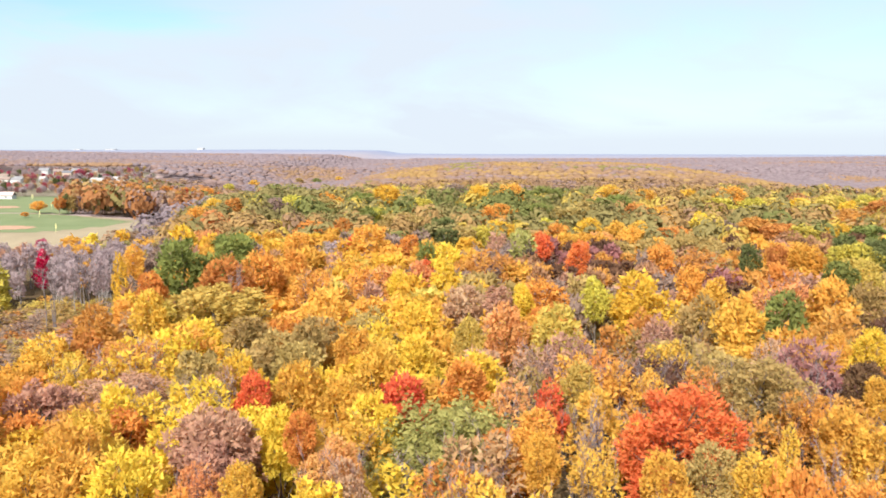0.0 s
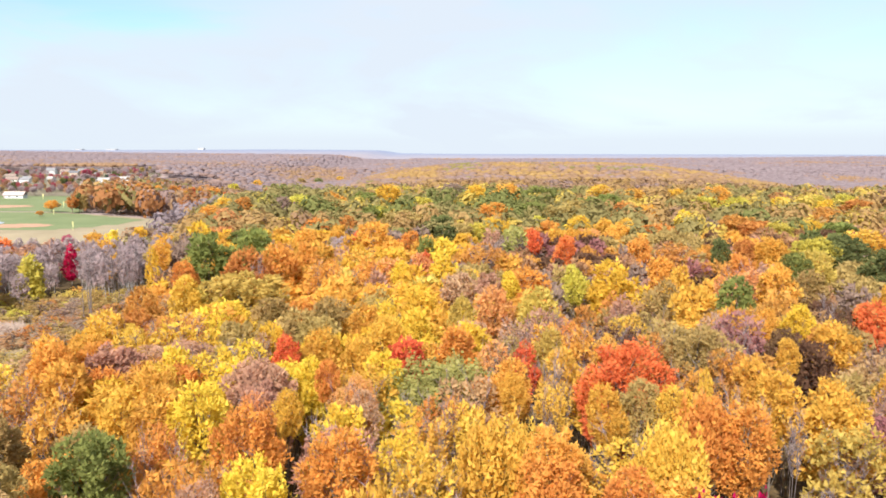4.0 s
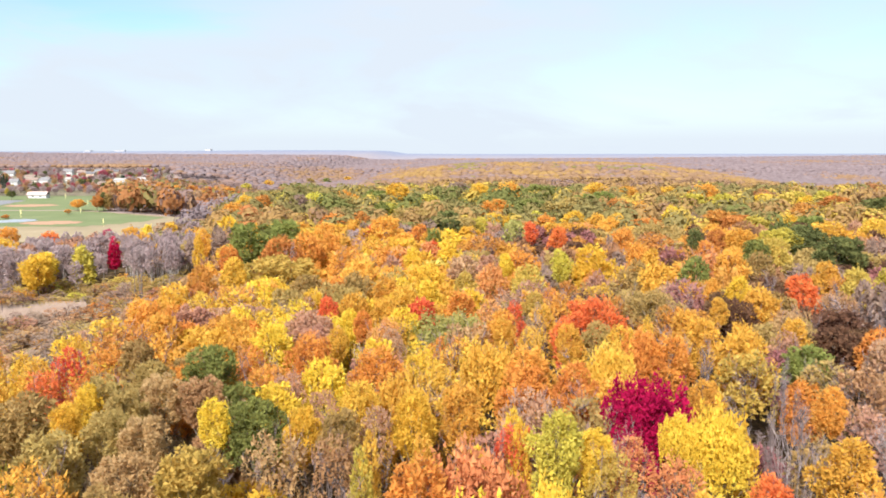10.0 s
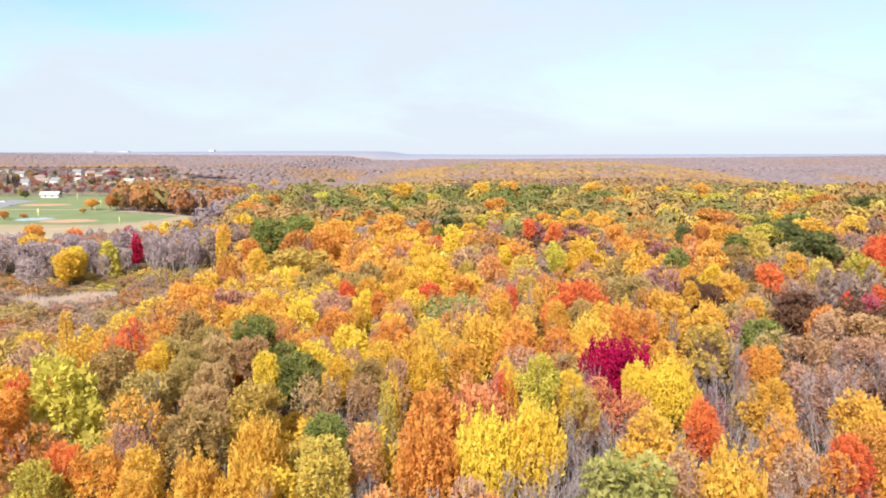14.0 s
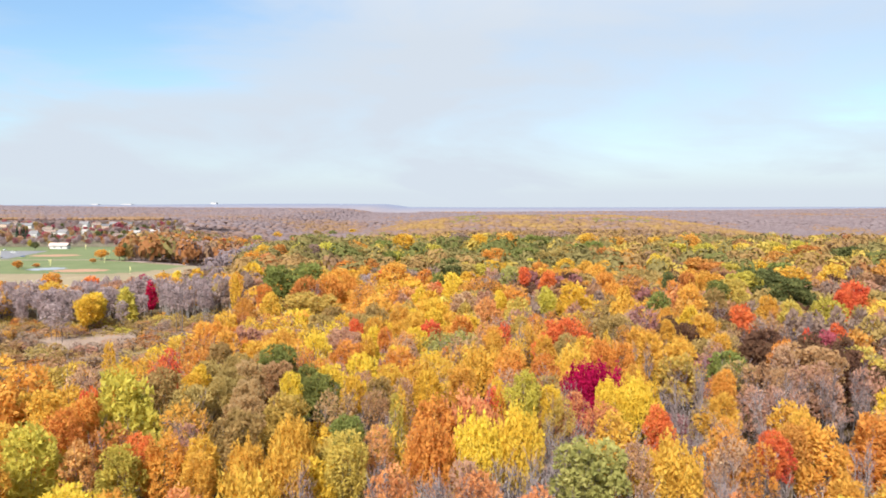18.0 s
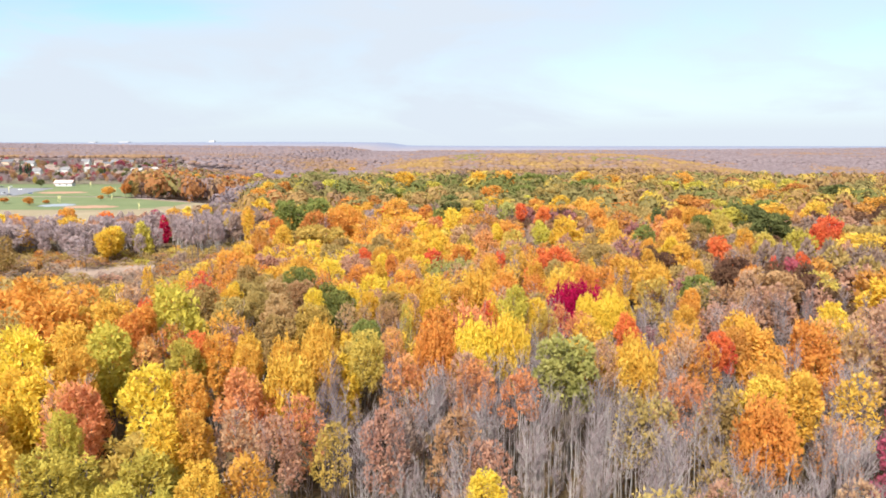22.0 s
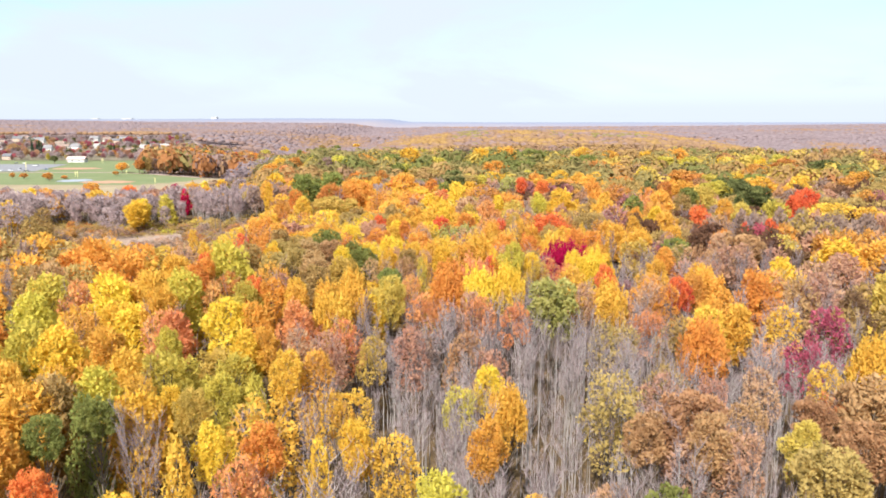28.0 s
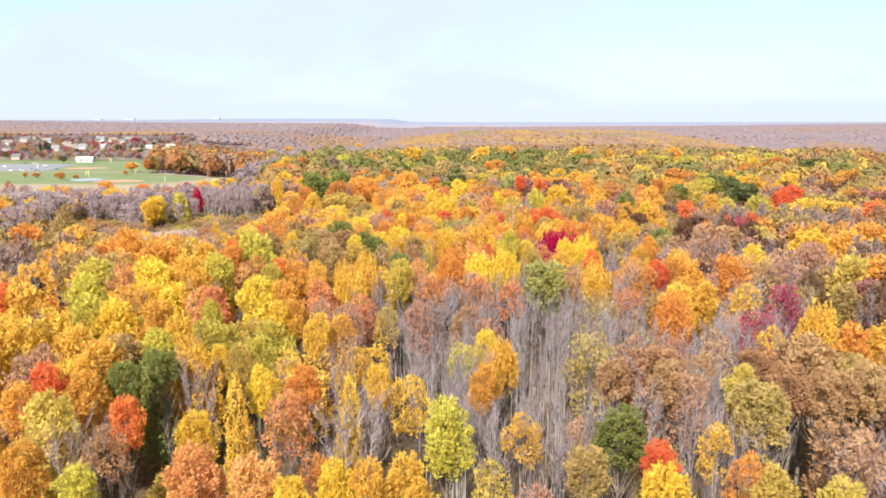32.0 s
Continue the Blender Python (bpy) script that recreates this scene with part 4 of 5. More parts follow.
def in_grove(x, y):
    """The stand of leafless trees in the middle of the wood."""
    hit = False
    for (ax, ay), (bx, by) in zip(GROVE, GROVE[1:] + GROVE[:1]):
        if (ay > y) != (by > y) and x < ax + (y - ay) / (by - ay) * (bx - ax):
            hit = not hit
    return hit


plant("cr", "t", -142, 256, 17.0, 3.6)
PLANTED.append((-142, 256, 3.8, "cr", "t"))
FANS = [p for p in PLANTED if p[4] == "w"]
cell = {}
for p in PLANTED:
    cell.setdefault((int(p[0] // 20), int(p[1] // 20)), []).append(p)


def neighbours(x, y, reach=1):
    i, j = int(x // 20), int(y // 20)
    return [p for a in range(-reach, reach + 1) for b in range(-reach, reach + 1) for p in cell.get((i + a, j + b), ())]


JOINED = {}


def join_tree(hue, style, x, y, high, wide):
    """A tree deep in the wood, one of many: kept for the sheet of its colour."""
    k = rng.randrange(3)
    parts = [(LEAF[hue], CROWN[style, k, 3])] if style != "b" else [(LEAF["ba"], CROWN["s", k, 3])] if x > -100 or y < 205 else [(LEAF["mv"], CROWN["s", k, 3]), (BARE_BARK, BARE_FAR[k][0])]
    if style == "b" and y < 20:
        parts = list(zip((BARE_BARK, TWIG), BARE[k]))
    m = Matrix.LocRotScale((x, y, ground_z(x, y)), Euler((0, 0, rng.uniform(0, 6.28))), (wide / 5, wide / 5, high / 18))
    m = np.array(m)
    squash = crown_depth(style, high, wide)
    for mat, me in parts:
        if me.name not in SHEET:
            co = np.empty(len(me.vertices) * 3)
            me.vertices.foreach_get("co", co)
            SHEET[me.name] = co.reshape(-1, 3), [tuple(q.vertices) for q in me.polygons]
        co, faces = SHEET[me.name]
        vs, fs = JOINED.setdefault((hue, mat.name), ([], []))
        n = sum(map(len, vs))
        if style == "b" and mat is LEAF["mv"]:
            co = co * (0.7, 0.7, 0.9) + (0, 0, 18 * 0.1)
        if style != "b":
            co = co * (1.15, 1.15, squash) + (0, 0, 18 * (1 - squash))
        vs.append(co @ m[:3, :3].T + m[:3, 3])
        fs += [tuple(i + n for i in q) for q in faces]


SHEET = {}


def fill(y0, y1, step, broad=1.0):
    y = y0
    while y < y1:
        half = 0.66 * (y + 142) + 26
        x = -half
        while x < half:
            px, py = x + rng.uniform(-0.42, 0.42) * step, y + rng.uniform(-0.42, 0.42) * step
            x += step
            if open_land(px, py) or (205 < py < 260 and abs(px + 142 * (py + 42) / 298) < 6):
                continue
            wide = rng.uniform(3.6, 5.4) * broad
            near = neighbours(px, py)
            near = near or neighbours(px, py, 3)
            near.sort(key=lambda q: (px - q[0]) ** 2 + (py - q[1]) ** 2)
            grove = in_grove(px, py) or sum(q[4] == "b" for q in near[:3]) > 1
            if any((px - q[0]) ** 2 + (py - q[1]) ** 2 < ((0.30 if grove else 0.51) * (wide + q[2])) ** 2 for q in near[:8]):
                continue
            hue, style = rng.choice(near[:3])[3:5] if near else (rng.choice(("gd", "or", "ol", "br", "ru", "ye")), "r")
            if hue in ("pg", "cr", "mg", "dg", "rd", "gr", "oy") or rng.random() < (0.72 if px > 25 and py < 150 else 0.3):
                hue = rng.choice(("ru", "br", "ol", "db", "pu", "db", "ol", "db", "ru", "db") if px > 25 else ("ye", "gd", "or", "oy", "ye", "gd", "ru", "gd"))
            if hue in ("ru", "br", "ba") and px < 25 and rng.random() < 0.6:
                hue = rng.choice(("gd", "or", "ye", "oy"))
            if px < 2 and py < 20 and hue in ("or", "ru", "sa", "rd", "br", "pk", "ba") and rng.random() < 0.75:
                hue = rng.choice(("ye", "gd", "yg", "ye", "gd", "oy"))
            if style == "u" or (style == "r" and rng.random() < 0.25):
                style = rng.choice("rs")
            if style in "kw":
                style = "s"
            if grove or rng.random() < (0.32 if px > 22 and py < 95 else 0.10):
                style = "b"
            if style == "b":
                hue, wide = "ba", wide * 0.85
                if rng.random() < (0.10 if in_grove(px, py) else 0.3):
                    hue, style = rng.choice(("br", "pk", "ol")), "s"
            basin = px < -112 and py > 100
            if basin and py > 210:
                hue, style = rng.choice((("ba", "b"), ("ba", "b"), ("ba", "b"), ("ba", "b"), ("gd", "s"), ("pk", "s"), ("mv", "s")))
            high = (rng.uniform(15.0, 19.3) + 0.4 * grove if style != "b" or grove else rng.uniform(12.5, 16)) if not basin else rng.uniform(14.5, 17.5)
            if any(0 < q[1] - py < 34 and abs(px - q[0]) < wide + 3 for q in FANS):
                high *= 0.62
            cell.setdefault((int(px // 20), int(py // 20)), []).append((px, py, wide, hue, style))
            make = plant if nearness(px, py) < 150 else join_tree
            make(hue, style, px, py, high, wide * (0.8 if style in "tb" and make is plant else 1))
        y += step


fill(-90, 150, 6.8)
fill(150, 300, 8.4, 1.2)
# bare trees close together along the far side of the marsh
for i in range(120):
    py = rng.uniform(206, 264)
    px = rng.uniform(-0.62 * (py + 142), -92)
    if abs(px + 142 * (py + 42) / 298) > 5:
        join_tree("ba", "b", px, py, rng.uniform(12.5, 16.8), rng.uniform(3.0, 4.6))
# the grove stands closer still
for i in range(230):
    px, py = rng.uniform(-14, 60), rng.uniform(-78, 12)
    near = neighbours(px, py)
    if not in_grove(px, py) or any((px - q[0]) ** 2 + (py - q[1]) ** 2 < (1.5 if q[4] == "b" else 0.75 * q[2]) ** 2 for q in near):
        continue
    cell.setdefault((int(px // 20), int(py // 20)), []).append((px, py, 3.0, "ba", "b"))
    if rng.random() < 0.16:
        plant(rng.choice(("br", "pk", "sa", "ba", "oy")), "s", px, py, rng.uniform(12, 17.5), rng.uniform(1.8, 3.0))
    else:
        plant("ba", "b", px, py, rng.uniform(15, 18.8), rng.uniform(2.4, 3.4))
# the wood goes on behind and to both sides of the flight
y = -122.0
while y < 55:
    x = -120.0
    while x < 120:
        px, py = x + rng.uniform(-2.6, 2.6), y + rng.uniform(-2.6, 2.6)
        x += 7.0
        if py < -93 or abs(px) > 0.66 * (py + 142) + 28:
            join_tree(rng.choice(("gd", "ye", "or", "ol", "br", "gd", "yg", "ru")), rng.choice("rro"), px, py, rng.uniform(13, 18), rng.uniform(3.2, 4.8))
    y += 7.0
# the belt of trees that closes the ball ground
for row in range(3):
    for i in range(26):
        u = i / 25
        x, y = -296 + 70 * u + 6 * row + rng.uniform(-1.5, 1.5), 563 + 118 * u + 5 * row + rng.uniform(-2, 2)
        hue = rng.choice(("ol", "ba", "br", "ru", "dg") if u < 0.22 else ("or", "ru", "ru", "br", "ol", "rd", "or", "ru", "ru"))
        wide, high = rng.uniform(3.0, 4.4), rng.uniform(13, 16.5) if u < 0.22 else rng.uniform(19, 26)
        cell.setdefault((int(x // 20), int(y // 20)), []).append((x, y, wide, hue, "r"))
        plant(hue, rng.choice("rtot"), x, y, high, wide * 1.15)
for (hue, mat), (vs, fs) in JOINED.items():
    v = np.concatenate(vs)
    ob = new("deep_woods", mesh_of("deep_woods", v.tolist(), fs, bpy.data.materials[mat]))
    tagged(ob, f"crowded woodland trees, {HUE[hue]}" + (" bare stems and twigs" if hue == "ba" else " autumn leaves"), "woods", kind="stuff")

# ---- far woods ----
def far_cards(seed, n, size):
    r = np.random.default_rng(seed)
    d = r.normal(size=(n, 3))
    d[:, 2] = np.abs(d[:, 2]) * 1.2 - 0.45
    d /= np.linalg.norm(d, axis=1)[:, None]
    lump = 1 + 0.22 * np.sin(d[:, 0] * 5 + seed) * np.cos(d[:, 1] * 6 + d[:, 2] * 4)
    p = d * lump[:, None]
    nrm = d + r.normal(size=(n, 3)) * 0.2
    nrm /= np.linalg.norm(nrm, axis=1)[:, None]
    t = np.cross(nrm, r.normal(size=(n, 3)))
    t /= np.linalg.norm(t, axis=1)[:, None]
    b = np.cross(nrm, t)
    s = size * r.uniform(0.6, 1.2, (n, 1))
    return np.stack([p + t * s, p + b * s * 0.8, p - t * s, p - b * s * 0.8], 1)


def far_dome(seed, sides=7):
    """A rounded crown seen from afar: a crooked cap over a skirt, its corners shared so that it shades softly."""
    r = random.Random(seed)
    v = [(0.0, 0.0, 1.0)]
    for out, up in ((0.62, 0.78), (1.0, 0.2), (0.8, -0.7)):
        for i in range(sides):
            w, k = (i + r.uniform(-0.25, 0.25)) * 2 * math.pi / sides, out * r.uniform(0.85, 1.15)
            v.append((k * math.cos(w), k * math.sin(w), up + r.uniform(-0.1, 0.1)))
    return np.array(v)


SIDES = 7
DOME_FACES = [(0, 1 + i, 1 + (i + 1) % SIDES) for i in range(SIDES)]
DOME_FACES += [(1 + SIDES * k + i, 1 + SIDES * (k + 1) + i, 1 + SIDES * (k + 1) + (i + 1) % SIDES, 1 + SIDES * k + (i + 1) % SIDES) for k in range(2) for i in range(SIDES)]
FAR_FORMS = [far_cards(i, 250, 0.145) for i in range(5)]
MID_FORMS = [far_cards(20 + i, 80, 0.26) for i in range(5)]
FAR_DOMES = [far_dome(40 + i) for i in range(8)]
far_domes = {}
far_sets = {}


def far_leaf(name, a, b):
    """The even tone of woods far off, where single leaves no longer show; haze is put into its colours."""
    m = bpy.data.materials.new(name)
    m.use_nodes = True
    n, l = m.node_tree.nodes, m.node_tree.links
    n.clear()
    out, dif, tra, mix = (n.new("ShaderNode" + k) for k in ("OutputMaterial", "BsdfDiffuse", "BsdfTranslucent", "MixShader"))
    g = n.new("ShaderNodeNewGeometry")
    r = ramp_node(n, [(0.30, a), (0.70, b)])
    k = n.new("ShaderNodeMath")
    k.operation = "MULTIPLY_ADD"
    k.inputs[1].default_value = 0.22
    l.new(g.outputs["Random Per Island"], k.inputs[0])
    fine = n.new("ShaderNodeMath")
    fine.operation = "MULTIPLY"
    fine.inputs[1].default_value = 0.78
    l.new(noise_node(n, l, g.outputs["Position"], 0.05, 5, 0.75), fine.inputs[0])
    l.new(fine.outputs[0], k.inputs[2])
    l.new(k.outputs[0], r.inputs["Fac"])
    l.new(r.outputs["Color"], dif.inputs["Color"])
    l.new(r.outputs["Color"], tra.inputs["Color"])
    mix.inputs[0].default_value = 0.5
    l.new(dif.outputs[0], mix.inputs[1])
    l.new(tra.outputs[0], mix.inputs[2])
    l.new(mix.outputs[0], out.inputs["Surface"])
    return m


# muted tones with the haze of distance worked into the colours
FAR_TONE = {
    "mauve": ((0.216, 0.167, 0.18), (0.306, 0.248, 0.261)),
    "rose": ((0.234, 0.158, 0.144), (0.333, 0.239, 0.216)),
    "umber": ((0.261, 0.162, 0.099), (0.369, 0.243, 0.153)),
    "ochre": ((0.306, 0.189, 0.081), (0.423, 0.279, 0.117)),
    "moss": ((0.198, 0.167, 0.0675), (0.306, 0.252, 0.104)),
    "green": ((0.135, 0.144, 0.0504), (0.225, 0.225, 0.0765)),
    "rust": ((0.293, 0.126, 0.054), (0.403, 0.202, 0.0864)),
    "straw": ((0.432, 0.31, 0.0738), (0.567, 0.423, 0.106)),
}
FAR_LEAF = {k: far_leaf("far_" + k + "_woods", *tone) for k, tone in FAR_TONE.items()}
FAR_WORDS = {"mauve": "mauve-grey, half bare crowns", "rose": "dusty rosy crowns", "umber": "brown crowns", "ochre": "ochre and tan crowns", "moss": "olive crowns",
             "green": "still green crowns", "rust": "rusty orange crowns", "straw": "yellow crowns"}


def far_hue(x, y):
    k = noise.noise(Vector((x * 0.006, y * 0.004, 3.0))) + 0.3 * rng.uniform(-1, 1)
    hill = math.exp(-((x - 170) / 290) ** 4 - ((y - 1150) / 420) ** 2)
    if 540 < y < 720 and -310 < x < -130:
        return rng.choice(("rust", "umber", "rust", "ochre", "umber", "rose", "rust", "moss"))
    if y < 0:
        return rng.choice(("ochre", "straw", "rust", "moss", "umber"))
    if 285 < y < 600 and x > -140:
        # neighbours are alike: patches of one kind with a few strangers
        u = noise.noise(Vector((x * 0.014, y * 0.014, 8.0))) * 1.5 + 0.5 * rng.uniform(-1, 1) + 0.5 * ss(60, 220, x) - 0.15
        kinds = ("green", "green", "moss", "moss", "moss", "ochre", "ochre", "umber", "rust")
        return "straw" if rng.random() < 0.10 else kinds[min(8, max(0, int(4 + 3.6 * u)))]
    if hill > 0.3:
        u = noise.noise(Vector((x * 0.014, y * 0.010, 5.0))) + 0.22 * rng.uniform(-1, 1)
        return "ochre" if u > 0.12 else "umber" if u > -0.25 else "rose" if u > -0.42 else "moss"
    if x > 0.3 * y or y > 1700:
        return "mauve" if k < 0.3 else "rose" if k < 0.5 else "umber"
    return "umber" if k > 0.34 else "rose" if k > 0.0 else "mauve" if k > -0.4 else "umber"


def far_fill(y0, y1, across, deep, radius):
    """Rows of crowns: across and deep are their spacing, radius that of a crown."""
    y = y0
    while y < y1:
        half = max(0.66 * (y + 142) + 30, 150 * (y < 0))
        x = -half
        while x < half:
            px, py = x + rng.uniform(-0.45, 0.45) * across, y + rng.uniform(-0.45, 0.45) * deep
            x += across
            if open_land(px, py):
                continue
            if any((px - q[0]) ** 2 + (py - q[1]) ** 2 < (0.7 * (4 + q[2])) ** 2 for q in neighbours(px, py)):
                continue
            wide = radius * rng.uniform(0.8, 1.2)
            high = rng.uniform(15 if py < 560 else 16.8, 22 if py < 560 else 18.8) * (1.0 if px > -120 else 1.3 if 540 < py < 720 and px > -310 else 0.8)
            form = (FAR_FORMS[rng.randrange(5)] if py < 560 else MID_FORMS[rng.randrange(5)] if py < 900 else FAR_DOMES[rng.randrange(8)]).reshape(-1, 3)
            w = rng.uniform(0, 6.28)
            turn = np.array([[math.cos(w), -math.sin(w), 0], [math.sin(w), math.cos(w), 0], [0, 0, 1]])
            mid = high * (0.82 if py > 900 else 0.66 if py > 700 else 0.5 if py > 520 else 0.56)
            v = (form @ turn.T) * (wide, wide, high - mid) + (px, py, ground_z(px, py) + mid)
            (far_sets if py < 900 else far_domes).setdefault(far_hue(px, py), []).append(v)
        y += deep


far_fill(-260, -121, 9.0, 9.0, 6.0)
far_fill(300, 560, 11.5, 11.0, 7.6)
far_fill(560, 900, 13.0, 13.0, 8.8)
far_fill(900, 1500, 8.5, 12.0, 6.0)
far_fill(1500, 2700, 11.5, 22.0, 8.0)
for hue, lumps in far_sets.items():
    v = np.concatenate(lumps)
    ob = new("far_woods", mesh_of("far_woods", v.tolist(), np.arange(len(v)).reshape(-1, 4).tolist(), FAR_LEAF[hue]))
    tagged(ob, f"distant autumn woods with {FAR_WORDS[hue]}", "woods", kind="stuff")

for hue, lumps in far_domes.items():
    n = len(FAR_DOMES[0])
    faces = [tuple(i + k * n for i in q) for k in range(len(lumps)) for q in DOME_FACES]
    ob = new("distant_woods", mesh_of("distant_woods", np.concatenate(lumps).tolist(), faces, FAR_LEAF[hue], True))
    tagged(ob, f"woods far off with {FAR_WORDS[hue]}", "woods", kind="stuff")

# ---- the marsh ----
MARSH_GRASS = surface("marsh_grass", (0.15, 0.112, 0.066), (0.26, 0.20, 0.12), 0.12, 1.8, 0.95, 0.4, 0.05)
REED = surface("dry_reeds", (0.27, 0.20, 0.165), (0.37, 0.29, 0.245), 0.2, 3.0, 0.95, 0.0, 0.05)
marsh = patch("marsh", "brown tussocky marsh grass in a wet clearing", in_marsh, -216, -56, 56, 224, 4, MARSH_GRASS, 0.06, "marsh")
reeds = Wood(3)
for i in range(5200):
    w, k = rng.uniform(0, 6.28), math.sqrt(rng.random())
    x, y = -132 + 17 * k * math.cos(w), 175 + 10 * k * math.sin(w)
    a = Vector((x, y, ground_z(x, y) - 0.1))
    reeds.twig(a, a + Vector((rng.uniform(-0.4, 0.4), rng.uniform(-0.4, 0.4), rng.uniform(2.4, 4.4))), 0.16, Vector((1, rng.uniform(-0.6, 0.6), 0)).normalized())
tagged(new("reed_bed", mesh_of("reed_bed", reeds.v, reeds.f, REED)), "pale dry reeds standing in the marsh", "reeds", kind="stuff")
for i in range(760):
    x, y = rng.uniform(-190, -64), rng.uniform(60, 222)
    if not in_marsh(x, y) or x < -0.66 * (y + 142) - 5:
        continue
    if math.hypot((x + 132) / 18, (y - 174) / 12) > 1:
        plant(rng.choice(("ol", "ba", "br", "ba", "ol", "pk", "ru", "ba")), "k", x, y, rng.uniform(2.2, 5.4), rng.uniform(2.4, 4.6))

for i in range(80):
    y = rng.uniform(192, 226)
    x = rng.uniform(-0.60 * (y + 142), -84)
    plant(rng.choice(("ol", "oy", "ol", "ba", "ru", "ol", "yg")), "k", x, y, rng.uniform(3.5, 6.0), rng.uniform(2.6, 4.4))

# ---- the ball ground and the village behind it ----
ASPHALT = surface("worn_asphalt", (0.12, 0.12, 0.135), (0.19, 0.19, 0.205), 0.3, 3.0, 0.9, 0.2)
PAVING = surface("blue_grey_paving", (0.17, 0.19, 0.22), (0.24, 0.27, 0.31), 0.5, 3.0, 0.85, 0.1)
WALLS = [surface("white_siding", (0.38, 0.38, 0.38), (0.50, 0.50, 0.495), 0.5, 4.0, 0.6, 0.1), surface("cream_siding", (0.40, 0.37, 0.33), (0.50, 0.47, 0.42), 0.5, 4.0, 0.6, 0.1),
         surface("tan_brick", (0.34, 0.25, 0.20), (0.45, 0.35, 0.28), 0.5, 6.0, 0.85, 0.2), surface("pale_grey_panels", (0.38, 0.37, 0.36), (0.48, 0.46, 0.45), 0.5, 4.0, 0.6, 0.1)]
ROOFS = [surface("grey_shingles", (0.12, 0.117, 0.125), (0.20, 0.195, 0.20), 0.6, 5.0, 0.9, 0.3), surface("brown_shingles", (0.14, 0.10, 0.085), (0.22, 0.17, 0.145), 0.6, 5.0, 0.9, 0.3),
         surface("dark_shingles", (0.08, 0.08, 0.09), (0.14, 0.14, 0.15), 0.6, 5.0, 0.9, 0.3), surface("pale_metal_roof", (0.24, 0.215, 0.205), (0.33, 0.30, 0.285), 0.4, 3.0, 0.5, 0.1)]
GLASS = surface("dark_window_glass", (0.03, 0.035, 0.045), (0.06, 0.07, 0.085), 0.5, 2.0, 0.15, 0.0, 0.5)
DOOR = surface("dark_door_paint", (0.12, 0.07, 0.06), (0.18, 0.11, 0.09), 1.0, 5.0, 0.6, 0.0)
BRICK = surface("chimney_brick", (0.25, 0.12, 0.09), (0.36, 0.19, 0.14), 1.0, 8.0, 0.9, 0.3)
YELLOW = surface("yellow_pole_paint", (0.48, 0.44, 0.20), (0.58, 0.54, 0.28), 0.5, 4.0, 0.6, 0.0)
STEEL = surface("galvanised_steel", (0.42, 0.43, 0.44), (0.55, 0.56, 0.57), 0.5, 4.0, 0.5, 0.0, 0.4)
TYRE = surface("black_rubber", (0.02, 0.02, 0.02), (0.04, 0.04, 0.04), 2.0, 9.0, 0.9, 0.0)
PAINTS = [surface("blue_car_paint", (0.05, 0.08, 0.16), (0.07, 0.11, 0.20), 0.5, 2.0, 0.3, 0.0, 0.5), surface("white_car_paint", (0.70, 0.70, 0.70), (0.80, 0.80, 0.80), 0.5, 2.0, 0.3, 0.0, 0.5),
          surface("dark_car_paint", (0.04, 0.04, 0.045), (0.07, 0.07, 0.075), 0.5, 2.0, 0.3, 0.0, 0.5), surface("silver_car_paint", (0.40, 0.41, 0.43), (0.50, 0.51, 0.53), 0.5, 2.0, 0.3, 0.0, 0.5)]


def in_parking(x, y):
    return 572 < y < 700 and -640 < x < -404 - 0.25 * (y - 575)


patch("parking_lot", "worn grey asphalt parking lot beside the ball ground", in_parking, -640, -400, 570, 702, 4, ASPHALT, 0.2, "parking lot")
patch("dugout_paving", "blue-grey paved strip behind the infield", lambda x, y: math.hypot((x + 305) / 13, (y - 461) / 14) < 1, -330, -280, 440, 490, 3, PAVING, 0.22, "paving")
patch("fallow_field", "pale dry fallow strip along the road", lambda x, y: 925 < y < 1000 and -500 < x < -300, -500, -300, 920, 1004, 8, STRAW, 0.1)


LAWN = surface("village_lawns", (0.10, 0.09, 0.06), (0.18, 0.15, 0.11), 0.03, 0.4, 0.95, 0.1, 0.05)
patch("village_lawn", "worn lawns and gardens between the village houses", in_village, -790, -300, 780, 1136, 8, LAWN, 0.5)


def base(name, x, y, turn=0.0):
    ob = new(name, None)
    ob.empty_display_size = 0.5
    ob.location, ob.rotation_euler = (x, y, ground_z(x, y)), (0, 0, turn)
    return ob


def gable(w, d, h, z, over=0.5):
    """A gabled roof with thickness and eaves, ridge along x."""
    bm = bmesh.new()
    a, b, t = w / 2 + over, d / 2 + over, 0.25
    v = [bm.verts.new(p) for x in (-a, a) for p in ((x, -b, z - 0.15), (x, 0, z + h), (x, b, z - 0.15), (x, b, z + t - 0.15), (x, 0, z + h + t), (x, -b, z + t - 0.15))]
    for i in range(6):
        bm.faces.new((v[i], v[(i + 1) % 6], v[6 + (i + 1) % 6], v[6 + i]))
    for q in ((0, 1, 4, 5), (1, 2, 3, 4)):
        bm.faces.new([v[i] for i in q])
        bm.faces.new([v[6 + i] for i in reversed(q)])
    return bm


HOUSE_LABEL = ("white sided house with a grey shingled gable roof", "cream sided house with a brown shingled gable roof",
               "tan brick house with a dark shingled gable roof", "long low building with a pale metal roof")


